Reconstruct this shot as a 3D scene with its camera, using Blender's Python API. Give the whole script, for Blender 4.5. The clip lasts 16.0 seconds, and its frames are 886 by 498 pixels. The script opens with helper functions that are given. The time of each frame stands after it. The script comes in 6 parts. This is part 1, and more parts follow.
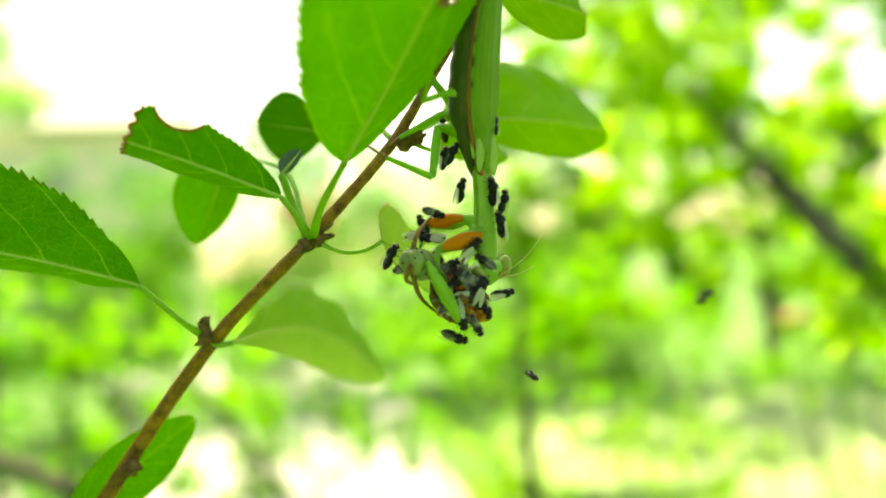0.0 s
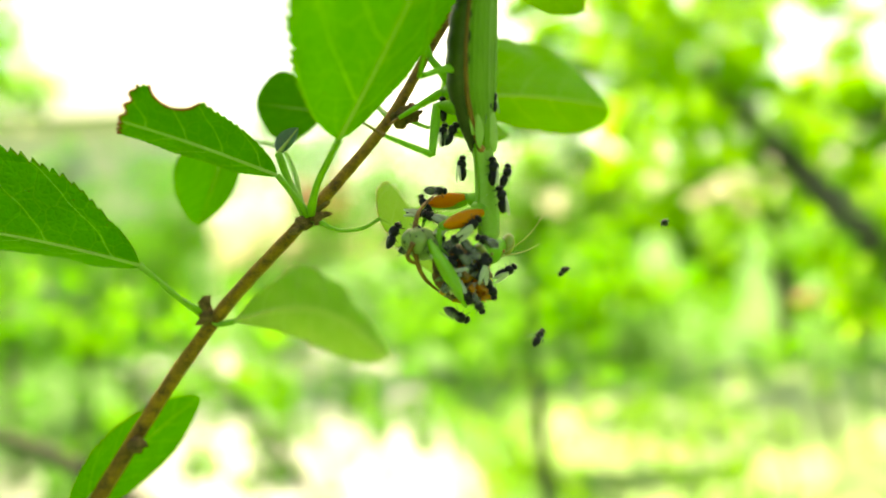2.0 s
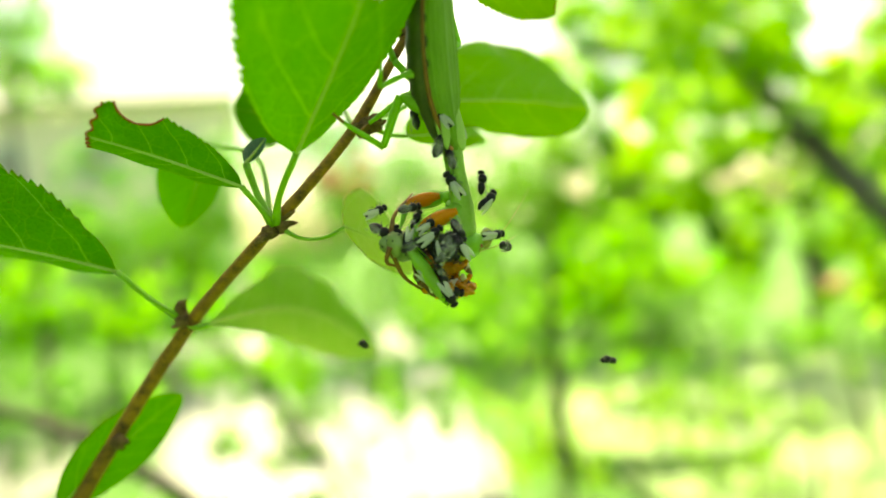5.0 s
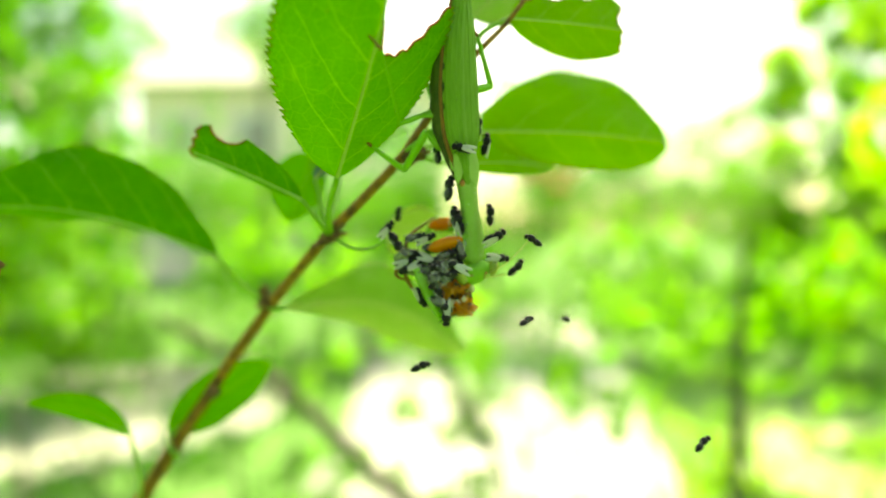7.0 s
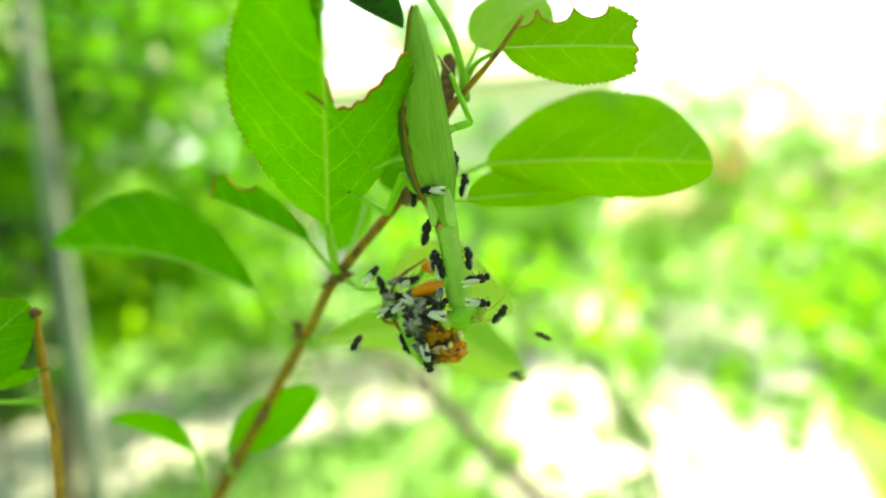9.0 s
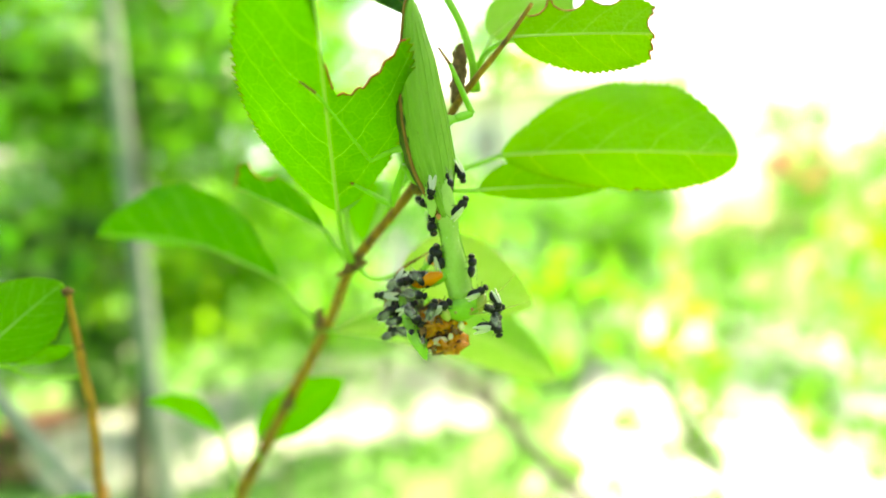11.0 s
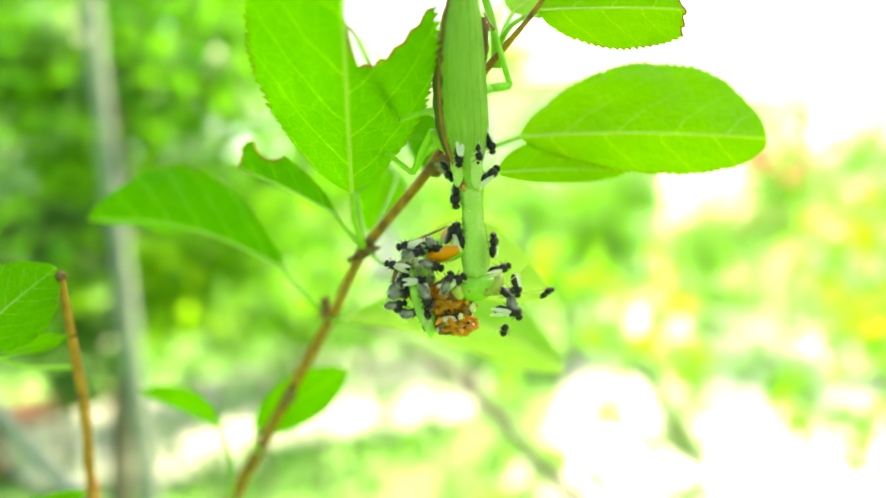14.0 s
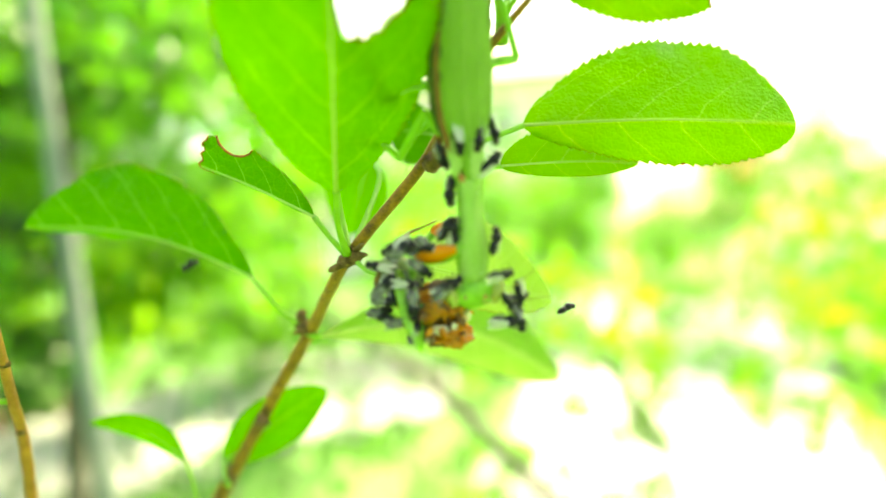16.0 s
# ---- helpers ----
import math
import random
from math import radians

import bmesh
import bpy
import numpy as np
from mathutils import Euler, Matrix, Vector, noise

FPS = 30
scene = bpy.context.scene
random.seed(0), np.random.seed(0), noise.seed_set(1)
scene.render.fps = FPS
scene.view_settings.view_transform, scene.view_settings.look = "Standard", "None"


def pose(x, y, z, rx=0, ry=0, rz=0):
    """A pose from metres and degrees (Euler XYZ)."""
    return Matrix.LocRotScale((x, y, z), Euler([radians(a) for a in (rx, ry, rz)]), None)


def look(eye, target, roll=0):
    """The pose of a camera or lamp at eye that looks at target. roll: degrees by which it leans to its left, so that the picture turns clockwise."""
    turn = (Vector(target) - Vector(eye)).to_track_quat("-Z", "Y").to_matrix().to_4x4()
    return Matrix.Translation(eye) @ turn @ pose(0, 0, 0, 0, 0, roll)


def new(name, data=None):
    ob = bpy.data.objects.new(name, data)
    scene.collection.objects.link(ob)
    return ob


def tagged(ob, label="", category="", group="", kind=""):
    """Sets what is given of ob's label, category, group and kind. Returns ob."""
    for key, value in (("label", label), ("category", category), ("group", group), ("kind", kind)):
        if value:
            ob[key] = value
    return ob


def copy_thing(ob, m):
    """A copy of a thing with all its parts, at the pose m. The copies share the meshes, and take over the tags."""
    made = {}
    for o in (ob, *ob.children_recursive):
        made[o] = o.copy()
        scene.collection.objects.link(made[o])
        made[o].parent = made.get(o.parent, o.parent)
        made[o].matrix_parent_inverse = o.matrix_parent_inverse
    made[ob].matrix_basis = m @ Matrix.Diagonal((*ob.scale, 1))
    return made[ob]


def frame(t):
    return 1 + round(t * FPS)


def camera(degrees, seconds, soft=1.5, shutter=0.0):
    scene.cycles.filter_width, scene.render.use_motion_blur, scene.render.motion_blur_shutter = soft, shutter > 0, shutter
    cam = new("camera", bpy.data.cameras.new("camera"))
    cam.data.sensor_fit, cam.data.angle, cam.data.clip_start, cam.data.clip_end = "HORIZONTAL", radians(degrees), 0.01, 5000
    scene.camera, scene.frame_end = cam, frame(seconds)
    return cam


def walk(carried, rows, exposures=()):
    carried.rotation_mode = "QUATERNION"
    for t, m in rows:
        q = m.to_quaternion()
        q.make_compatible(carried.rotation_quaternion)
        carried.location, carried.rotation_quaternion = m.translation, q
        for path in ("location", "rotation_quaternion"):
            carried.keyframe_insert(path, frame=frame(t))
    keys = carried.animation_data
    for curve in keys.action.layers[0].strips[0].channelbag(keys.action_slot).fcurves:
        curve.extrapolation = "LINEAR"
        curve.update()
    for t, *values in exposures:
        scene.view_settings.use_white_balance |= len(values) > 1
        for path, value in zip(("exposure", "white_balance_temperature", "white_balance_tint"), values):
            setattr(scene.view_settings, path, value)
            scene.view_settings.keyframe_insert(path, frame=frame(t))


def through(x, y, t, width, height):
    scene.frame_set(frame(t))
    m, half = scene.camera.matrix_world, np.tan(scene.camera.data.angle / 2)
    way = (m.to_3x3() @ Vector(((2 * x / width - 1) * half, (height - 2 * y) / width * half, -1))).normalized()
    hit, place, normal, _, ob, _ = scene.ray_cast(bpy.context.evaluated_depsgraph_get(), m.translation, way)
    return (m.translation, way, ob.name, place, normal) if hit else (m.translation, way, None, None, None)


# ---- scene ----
# A praying mantis hangs head down from a fruit-tree shoot and eats its catch, small black flies all round it.
# Metres; the shoot is about 1.2 m above the ground.
V = Vector
MM = 0.001

# ---------------------------------------------------------------- camera
cam = camera(68.0, 16.0, soft=1.7, shutter=0.3)
cam.data.dof.use_dof = True
cam.data.dof.focus_distance = 0.1135
cam.data.dof.aperture_fstop = 5.5
CAMERA_ROWS = [
    (0, -0.04377, 0.02160, 1.19362, 91.179, 5.787, -18.655),
    (0.5, -0.04306, 0.02067, 1.19270, 90.605, 6.102, -18.285),
    (1, -0.04347, 0.02033, 1.19406, 90.460, 5.927, -17.714),
    (1.5, -0.04221, 0.02042, 1.19355, 90.003, 5.984, -17.989),
    (2, -0.04155, 0.02089, 1.19212, 89.910, 6.298, -17.653),
    (2.5, -0.04102, 0.02121, 1.19275, 89.952, 6.539, -17.133),
    (3, -0.04066, 0.02023, 1.19277, 89.714, 6.342, -16.714),
    (3.5, -0.04109, 0.02041, 1.19359, 89.154, 5.693, -17.205),
    (3.7, -0.04018, 0.02010, 1.19367, 88.810, 6.200, -17.287),
    (5.8, -0.02131, 0.00322, 1.20046, 89.401, 3.869, -12.508),
    (6, -0.01890, -0.00098, 1.20206, 90.068, 2.653, -10.824),
    (6.5, -0.01840, -0.00331, 1.20127, 90.032, 0.926, -4.102),
    (7, 0.00003, -0.00011, 1.20001, 88.685, 0.227, 2.028),
    (7.5, 0.00925, 0.00472, 1.20511, 88.099, -0.298, 6.175),
    (8, 0.01695, 0.00349, 1.20244, 88.570, 0.228, 9.273),
    (8.5, 0.02161, 0.00631, 1.20558, 88.323, 1.008, 13.676),
    (9, 0.03111, 0.00882, 1.20902, 88.252, 1.508, 15.984),
    (9.2, 0.03855, 0.01383, 1.21037, 87.430, 0.561, 19.625),
    (11.3, 0.04185, 0.01129, 1.20475, 89.212, 0.296, 22.482),
    (11.5, 0.04108, 0.01052, 1.20519, 89.009, -0.008, 23.357),
    (12, 0.04028, 0.01109, 1.20431, 88.687, 0.522, 24.722),
    (12.5, 0.04008, 0.01346, 1.20330, 88.151, 0.359, 25.063),
    (13, 0.03923, 0.01287, 1.20297, 87.900, 0.357, 23.997),
    (13.5, 0.03420, 0.01535, 1.20344, 88.718, 0.185, 21.000),
    (14, 0.03336, 0.01535, 1.20339, 88.497, 0.169, 20.329),
    (14.5, 0.03067, 0.01732, 1.20335, 88.469, 0.576, 19.440),
    (15, 0.02933, 0.01639, 1.20401, 88.610, 0.393, 19.251),
    (15.5, 0.02442, 0.02410, 1.20504, 88.754, 0.812, 17.723),
    (16, 0.02197, 0.02860, 1.20454, 88.190, 1.349, 16.966),
]
EXPOSURES = [(0.0, 1.56, 11400, -8), (3.7, 1.56, 11400, -8), (5.8, 1.46, 10700, -9), (7.0, 1.64, 10500, -9), (8.5, 1.78, 10400, -8), (9.2, 2.04, 9700, -7), (11.3, 2.42, 9300, -1),
             (16.0, 2.55, 9700, -2)]
walk(cam, [(t, pose(x, y, z, rx, ry, rz)) for t, x, y, z, rx, ry, rz in CAMERA_ROWS], EXPOSURES)

# ---------------------------------------------------------------- light
SUN_ELEVATION, SUN_AZIMUTH = 56.0, 20.0      # degrees; azimuth from +y towards +x
world = bpy.data.worlds.new("sky")
scene.world = world
world.use_nodes = True
sky = world.node_tree.nodes.new("ShaderNodeTexSky")
sky.sky_type, sky.sun_disc = "NISHITA", False
sky.sun_elevation, sky.sun_rotation = radians(SUN_ELEVATION), radians(SUN_AZIMUTH)
sky.dust_density, sky.air_density = 3.0, 1.0
backdrop = world.node_tree.nodes["Background"]
world.node_tree.links.new(sky.outputs[0], backdrop.inputs[0])
backdrop.inputs[1].default_value = 0.15
sun = new("sun", bpy.data.lights.new("sun", "SUN"))
sun.data.energy, sun.data.angle, sun.data.color = 4.5, radians(0.6), (1.0, 0.95, 0.86)
_d = V((math.sin(radians(SUN_AZIMUTH)) * math.cos(radians(SUN_ELEVATION)),
        math.cos(radians(SUN_AZIMUTH)) * math.cos(radians(SUN_ELEVATION)), math.sin(radians(SUN_ELEVATION))))
sun.matrix_world = look(_d * 30, (0, 0, 0))


# ---------------------------------------------------------------- materials
class Nodes:
    """A small helper round one node material."""

    def __init__(self, name):
        self.mat = bpy.data.materials.new(name)
        self.mat.use_nodes = True
        self.tree = self.mat.node_tree
        self.bsdf = self.tree.nodes["Principled BSDF"]
        self.out = self.tree.nodes["Material Output"]

    def add(self, kind, **values):
        n = self.tree.nodes.new("ShaderNode" + kind)
        for k, v in values.items():
            if k == "feature":
                n.feature = v
            elif k == "uv_map":
                n.uv_map = v
            else:
                n.inputs[k.replace("_", " ")].default_value = v
        return n

    def link(self, a, b):
        self.tree.links.new(a, b)

    def math(self, op, a, b=None, c=None):
        n = self.tree.nodes.new("ShaderNodeMath")
        n.operation = op
        for i, v in enumerate((a, b, c)):
            if v is None:
                continue
            if isinstance(v, (int, float)):
                n.inputs[i].default_value = v
            else:
                self.link(v, n.inputs[i])
        return n.outputs[0]

    def coords(self):
        return self.tree.nodes.new("ShaderNodeTexCoord")

    def noise(self, scale, detail=4.0, vec=None, rough=0.55):
        n = self.add("TexNoise", Scale=scale, Detail=detail, Roughness=rough)
        self.link(vec if vec is not None else self.coords().outputs["Object"], n.inputs["Vector"])
        return n.outputs["Fac"]

    def ramp(self, fac, stops):
        n = self.tree.nodes.new("ShaderNodeValToRGB")
        els = n.color_ramp.elements
        while len(els) < len(stops):
            els.new(0.5)
        for e, (p, c) in zip(els, stops):
            e.position, e.color = p, (*c, 1)
        self.link(fac, n.inputs[0])
        return n.outputs[0]

    def mix(self, fac, a, b):
        n = self.tree.nodes.new("ShaderNodeMix")
        n.data_type = "RGBA"
        for v, s in ((fac, n.inputs["Factor"]), (a, n.inputs[6]), (b, n.inputs[7])):
            if isinstance(v, tuple):
                s.default_value = (*v, 1)
            elif isinstance(v, (int, float)):
                s.default_value = v
            else:
                self.link(v, s)
        return n.outputs[2]

    def bump(self, height, strength, distance):
        n = self.add("Bump", Strength=strength, Distance=distance)
        self.link(height, n.inputs["Height"])
        self.link(n.outputs[0], self.bsdf.inputs["Normal"])

    def set(self, rough=0.5, color=None, metal=0.0, spec=0.5):
        self.bsdf.inputs["Roughness"].default_value = rough
        self.bsdf.inputs["Metallic"].default_value = metal
        self.bsdf.inputs["Specular IOR Level"].default_value = spec
        if isinstance(color, tuple):
            self.bsdf.inputs["Base Color"].default_value = (*color, 1)
        elif color is not None:
            self.link(color, self.bsdf.inputs["Base Color"])
        return self.mat

    def see_through(self, color, share):
        """Mixes light that comes through a thin blade into the surface."""
        t = self.tree.nodes.new("ShaderNodeBsdfTranslucent")
        if isinstance(color, tuple):
            t.inputs[0].default_value = (*color, 1)
        else:
            self.link(color, t.inputs[0])
        m = self.tree.nodes.new("ShaderNodeMixShader")
        m.inputs[0].default_value = share
        self.link(self.bsdf.outputs[0], m.inputs[1])
        self.link(t.outputs[0], m.inputs[2])
        self.link(m.outputs[0], self.out.inputs[0])


def leaf_material(name, deep, light, through_a, through_b, veins=6.0, share=0.55, net_share=0.34, vein_share=0.9, rim=0.35):
    """Leaf blade: the uv map holds 2.6 times the way across and once the way along, in leaf lengths; side veins sweep forward and fork,
    smaller ones link them, the blade is quilted between them and its margin is reddish."""
    k = Nodes(name)
    uv = k.add("UVMap", uv_map="blade")
    wobble = k.add("TexNoise", Scale=4.0, Detail=2.0)
    k.link(uv.outputs[0], wobble.inputs["Vector"])
    shift = k.tree.nodes.new("ShaderNodeVectorMath")
    shift.operation = "MULTIPLY_ADD"
    k.link(wobble.outputs["Color"], shift.inputs[0])
    shift.inputs[1].default_value = (0.06, 0.06, 0.0)
    k.link(uv.outputs[0], shift.inputs[2])
    sep = k.tree.nodes.new("ShaderNodeSeparateXYZ")
    k.link(uv.outputs[0], sep.inputs[0])
    bent = k.tree.nodes.new("ShaderNodeSeparateXYZ")
    k.link(shift.outputs[0], bent.inputs[0])
    across = k.math("ABSOLUTE", sep.outputs[0])
    half = k.math("MULTIPLY", k.math("GREATER_THAN", sep.outputs[0], 0.0), 0.06)
    s = k.math("SUBTRACT", bent.outputs[1], k.math("MULTIPLY", k.math("POWER", across, 1.35), 0.55))
    s = k.math("ADD", s, half)
    f = k.math("PINGPONG", k.math("MULTIPLY", s, veins), 0.5)
    width = k.math("SUBTRACT", 0.042, k.math("MULTIPLY", across, 0.024))
    vein = k.math("SUBTRACT", 1.0, k.math("SMOOTH_MIN", k.math("DIVIDE", f, width), 1.0, 0.3))
    vein = k.math("MAXIMUM", vein, 0.0)
    warp = k.add("Mapping")
    warp.inputs["Scale"].default_value = (0.385, 1.0, 1.0)
    k.link(shift.outputs[0], warp.inputs[0])

    def net(scale, sharp):
        cells = k.add("TexVoronoi", feature="DISTANCE_TO_EDGE", Scale=scale)
        k.link(warp.outputs[0], cells.inputs["Vector"])
        return cells.outputs["Distance"], k.math("SUBTRACT", 1.0, k.math("MINIMUM", k.math("MULTIPLY", cells.outputs["Distance"], sharp), 1.0))

    coarse_d, coarse = net(17.0, 24.0)
    fine_d, fine = net(52.0, 7.0)
    rib = k.math("MAXIMUM", k.math("SUBTRACT", 1.0, k.math("MULTIPLY", across, 30.0)), 0.0)
    lines = k.math("ADD", k.math("ADD", k.math("MULTIPLY", vein, vein_share), k.math("MULTIPLY", coarse, net_share)), k.math("MULTIPLY", fine, net_share * 0.3))
    lines = k.math("MINIMUM", k.math("ADD", lines, rib), 1.0)
    blot = k.math("ADD", k.math("MULTIPLY", k.noise(5.0, 5.0, uv.outputs[0]), 0.7), k.math("MULTIPLY", k.noise(60.0, 3.0, uv.outputs[0]), 0.3))
    base = k.ramp(blot, [(0.32, deep), (0.68, light)])
    color = k.mix(k.math("MULTIPLY", lines, 0.95), base, (light[0] * 2.2 + 0.06, light[1] * 1.6 + 0.06, light[2] * 2.0 + 0.04))
    thr = k.mix(lines, k.ramp(blot, [(0.28, through_a), (0.72, through_b)]), (min(0.85, through_b[0] * 1.4 + 0.08), min(0.97, through_b[1] * 1.1 + 0.04), through_b[2] + 0.16))
    # dried reddish margin, and a few small brown specks
    side = k.add("UVMap", uv_map="margin")
    edge = k.tree.nodes.new("ShaderNodeSeparateXYZ")
    k.link(side.outputs[0], edge.inputs[0])
    dry = k.math("MULTIPLY", k.math("SUBTRACT", edge.outputs[0], 0.955), 26.0)
    dry = k.math("MINIMUM", k.math("MAXIMUM", dry, 0.0), 1.0)
    dry = k.math("MULTIPLY", dry, k.math("MULTIPLY", k.math("GREATER_THAN", k.noise(9.0, 2.0, uv.outputs[0]), 0.42), rim))
    speck = k.math("MULTIPLY", k.math("GREATER_THAN", k.noise(34.0, 1.0, uv.outputs[0]), 0.79), 0.7)
    dry = k.math("MAXIMUM", dry, speck)
    color = k.mix(dry, color, (0.3, 0.1, 0.03))
    thr = k.mix(dry, thr, (0.6, 0.22, 0.04))
    dome = k.math("ADD", k.math("MULTIPLY", k.math("MINIMUM", f, 0.3), 1.6), k.math("ADD", k.math("MULTIPLY", coarse_d, 9.0), k.math("MULTIPLY", fine_d, 6.0)))
    k.bump(dome, 0.9, 0.0008)
    k.set(0.42, color, spec=0.35)
    k.see_through(thr, share)
    return k.mat


LEAF = leaf_material("leaf_green", (0.07, 0.19, 0.012), (0.12, 0.27, 0.02), (0.27, 0.74, 0.03), (0.39, 0.86, 0.06), share=0.62)
# brighter copy of LEAF: the backlit glow is put into its colours
LEAF_BRIGHT = leaf_material("leaf_lit_copy", (0.1, 0.23, 0.012), (0.16, 0.32, 0.02), (0.44, 0.82, 0.045), (0.57, 0.91, 0.08), veins=4.6, share=0.7, net_share=0.2, vein_share=0.6)
LEAF_PALE = leaf_material("leaf_young", (0.1, 0.24, 0.02), (0.16, 0.32, 0.04), (0.57, 0.85, 0.25), (0.71, 0.92, 0.36), share=0.74, net_share=0.1, vein_share=0.4)
# darker copy of LEAF, coloured as if less light came through
LEAF_DEEP = leaf_material("leaf_dim_copy", (0.045, 0.15, 0.012), (0.08, 0.21, 0.02), (0.17, 0.58, 0.012), (0.28, 0.72, 0.02), share=0.5, net_share=0.3)
LEAF_VEINED = leaf_material("leaf_long", (0.05, 0.16, 0.012), (0.095, 0.24, 0.02), (0.19, 0.64, 0.012), (0.3, 0.79, 0.02), share=0.56, net_share=0.3, vein_share=1.0)
LEAF_BLUE = leaf_material("leaf_downy", (0.15, 0.3, 0.2), (0.22, 0.4, 0.28), (0.2, 0.5, 0.25), (0.3, 0.6, 0.35), share=0.4)
LEAF_THIN = leaf_material("leaf_thin", (0.2, 0.34, 0.06), (0.28, 0.42, 0.1), (0.75, 0.92, 0.3), (0.85, 0.96, 0.42), share=0.8)
LEAF_DARK = leaf_material("leaf_dark_green", (0.035, 0.13, 0.02), (0.05, 0.18, 0.03), (0.08, 0.4, 0.03), (0.12, 0.5, 0.04), share=0.45)


def plain(name, a, b, scale, rough=0.5, spec=0.5, through=None, share=0.3, bump=0.0, dist=0.0002):
    """Two tones in soft patches, with fine grain."""
    k = Nodes(name)
    o = k.coords().outputs["Object"]
    n = k.math("ADD", k.math("MULTIPLY", k.noise(scale, 3.0, o), 0.65), k.math("MULTIPLY", k.noise(scale * 7, 3.0, o), 0.35))
    c = k.ramp(n, [(0.35, a), (0.65, b)])
    if bump:
        k.bump(k.noise(scale * 5, 4.0, o), bump, dist)
    k.set(rough, c, spec=spec)
    if through:
        k.see_through(through, share)
    return k.mat


RIB = plain("leaf_rib", (0.46, 0.6, 0.17), (0.58, 0.7, 0.26), 400, 0.5, 0.3, (0.75, 0.92, 0.3), 0.45)
PETIOLE = plain("leaf_stalk", (0.18, 0.4, 0.045), (0.3, 0.52, 0.09), 300, 0.45, 0.4, (0.4, 0.75, 0.08), 0.4)
BITE_EDGE = plain("bitten_edge", (0.26, 0.03, 0.008), (0.5, 0.09, 0.015), 600, 0.7)
BARK = plain("young_bark", (0.06, 0.024, 0.005), (0.38, 0.18, 0.016), 330, 0.6, 0.35, bump=0.6, dist=0.0005)
for node in BARK.node_tree.nodes:
    if node.type == "BSDF_PRINCIPLED":          # downy young wood: its golden backlit rim is put in as tinted sheen
        node.inputs["Sheen Weight"].default_value = 0.7
        node.inputs["Sheen Roughness"].default_value = 0.35
        node.inputs["Sheen Tint"].default_value = (1.0, 0.62, 0.16, 1.0)
BARK_RED = plain("twig_bark", (0.28, 0.095, 0.02), (0.5, 0.2, 0.04), 240, 0.55, 0.35, bump=0.5, dist=0.0004)
KNOT = plain("knotty_bark", (0.09, 0.052, 0.022), (0.34, 0.2, 0.08), 700, 0.85, 0.2, bump=1.0, dist=0.0008)
TRUNK = plain("trunk_bark", (0.06, 0.05, 0.04), (0.17, 0.15, 0.125), 12, 0.9, 0.2, bump=0.8, dist=0.01)
TRUNK_GREY = plain("grey_bark", (0.13, 0.16, 0.14), (0.24, 0.27, 0.235), 10, 0.9, 0.2, bump=0.6, dist=0.006)
BODY = plain("mantis_green", (0.29, 0.46, 0.09), (0.42, 0.58, 0.17), 300, 0.45, 0.4, (0.3, 0.75, 0.09), 0.3, bump=0.2)
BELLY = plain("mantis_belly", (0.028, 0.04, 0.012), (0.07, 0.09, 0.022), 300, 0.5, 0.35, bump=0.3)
STRIPE = plain("wing_edge_brown", (0.16, 0.055, 0.01), (0.26, 0.11, 0.02), 500, 0.5)


def wing_case():
    """Green wing case: fine lengthwise veins, paler cross marks and small brown flecks."""
    k = Nodes("wing_case_green")
    o = k.coords().outputs["Object"]
    stretch = k.add("Mapping")
    stretch.inputs["Scale"].default_value = (1.0, 1.0, 0.07)
    k.link(o, stretch.inputs[0])
    fine = k.noise(2600, 2.0, stretch.outputs[0])
    soft = k.noise(180, 3.0, o)
    tone = k.math("ADD", k.math("MULTIPLY", fine, 0.55), k.math("MULTIPLY", soft, 0.45))
    color = k.ramp(tone, [(0.3, (0.15, 0.31, 0.035)), (0.55, (0.21, 0.4, 0.055)), (0.75, (0.28, 0.46, 0.08))])
    fleck = k.math("GREATER_THAN", k.noise(1500, 1.0, o), 0.74)
    k.bump(fine, 0.35, 0.0002)
    k.set(0.48, k.mix(k.math("MULTIPLY", fleck, 0.6), color, (0.12, 0.07, 0.02)), spec=0.35)
    k.see_through((0.25, 0.6, 0.08), 0.25)
    return k.mat


WING = wing_case()
LIMB = plain("mantis_limb", (0.2, 0.45, 0.05), (0.32, 0.6, 0.09), 300, 0.42, 0.4, (0.4, 0.85, 0.1), 0.35)
ORANGE = plain("orange_patch", (0.86, 0.22, 0.006), (0.95, 0.34, 0.012), 260, 0.42, 0.4, (1.0, 0.36, 0.012), 0.45)
PLATE = plain("thorax_pale_green", (0.34, 0.52, 0.13), (0.46, 0.62, 0.2), 300, 0.45, 0.4, (0.4, 0.75, 0.12), 0.3, bump=0.2)
PALE_BUMP = plain("pale_bumps", (0.7, 0.74, 0.55), (0.82, 0.84, 0.7), 700, 0.4)
EYE = plain("mantis_eye", (0.24, 0.34, 0.06), (0.42, 0.4, 0.1), 700, 0.25, 0.5)
RED_SPOT = plain("wing_root", (0.42, 0.13, 0.04), (0.52, 0.24, 0.08), 700, 0.5)
HAIR = plain("antenna_straw", (0.3, 0.3, 0.06), (0.42, 0.42, 0.1), 300, 0.5)
FLESH = plain("torn_flesh", (0.72, 0.17, 0.008), (0.98, 0.6, 0.1), 420, 0.25, 0.6, (1.0, 0.55, 0.06), 0.5, bump=1.0, dist=0.0008)
FLESH_DARK = plain("dried_flesh", (0.06, 0.028, 0.012), (0.3, 0.14, 0.04), 520, 0.6, 0.4, bump=1.0, dist=0.0008)
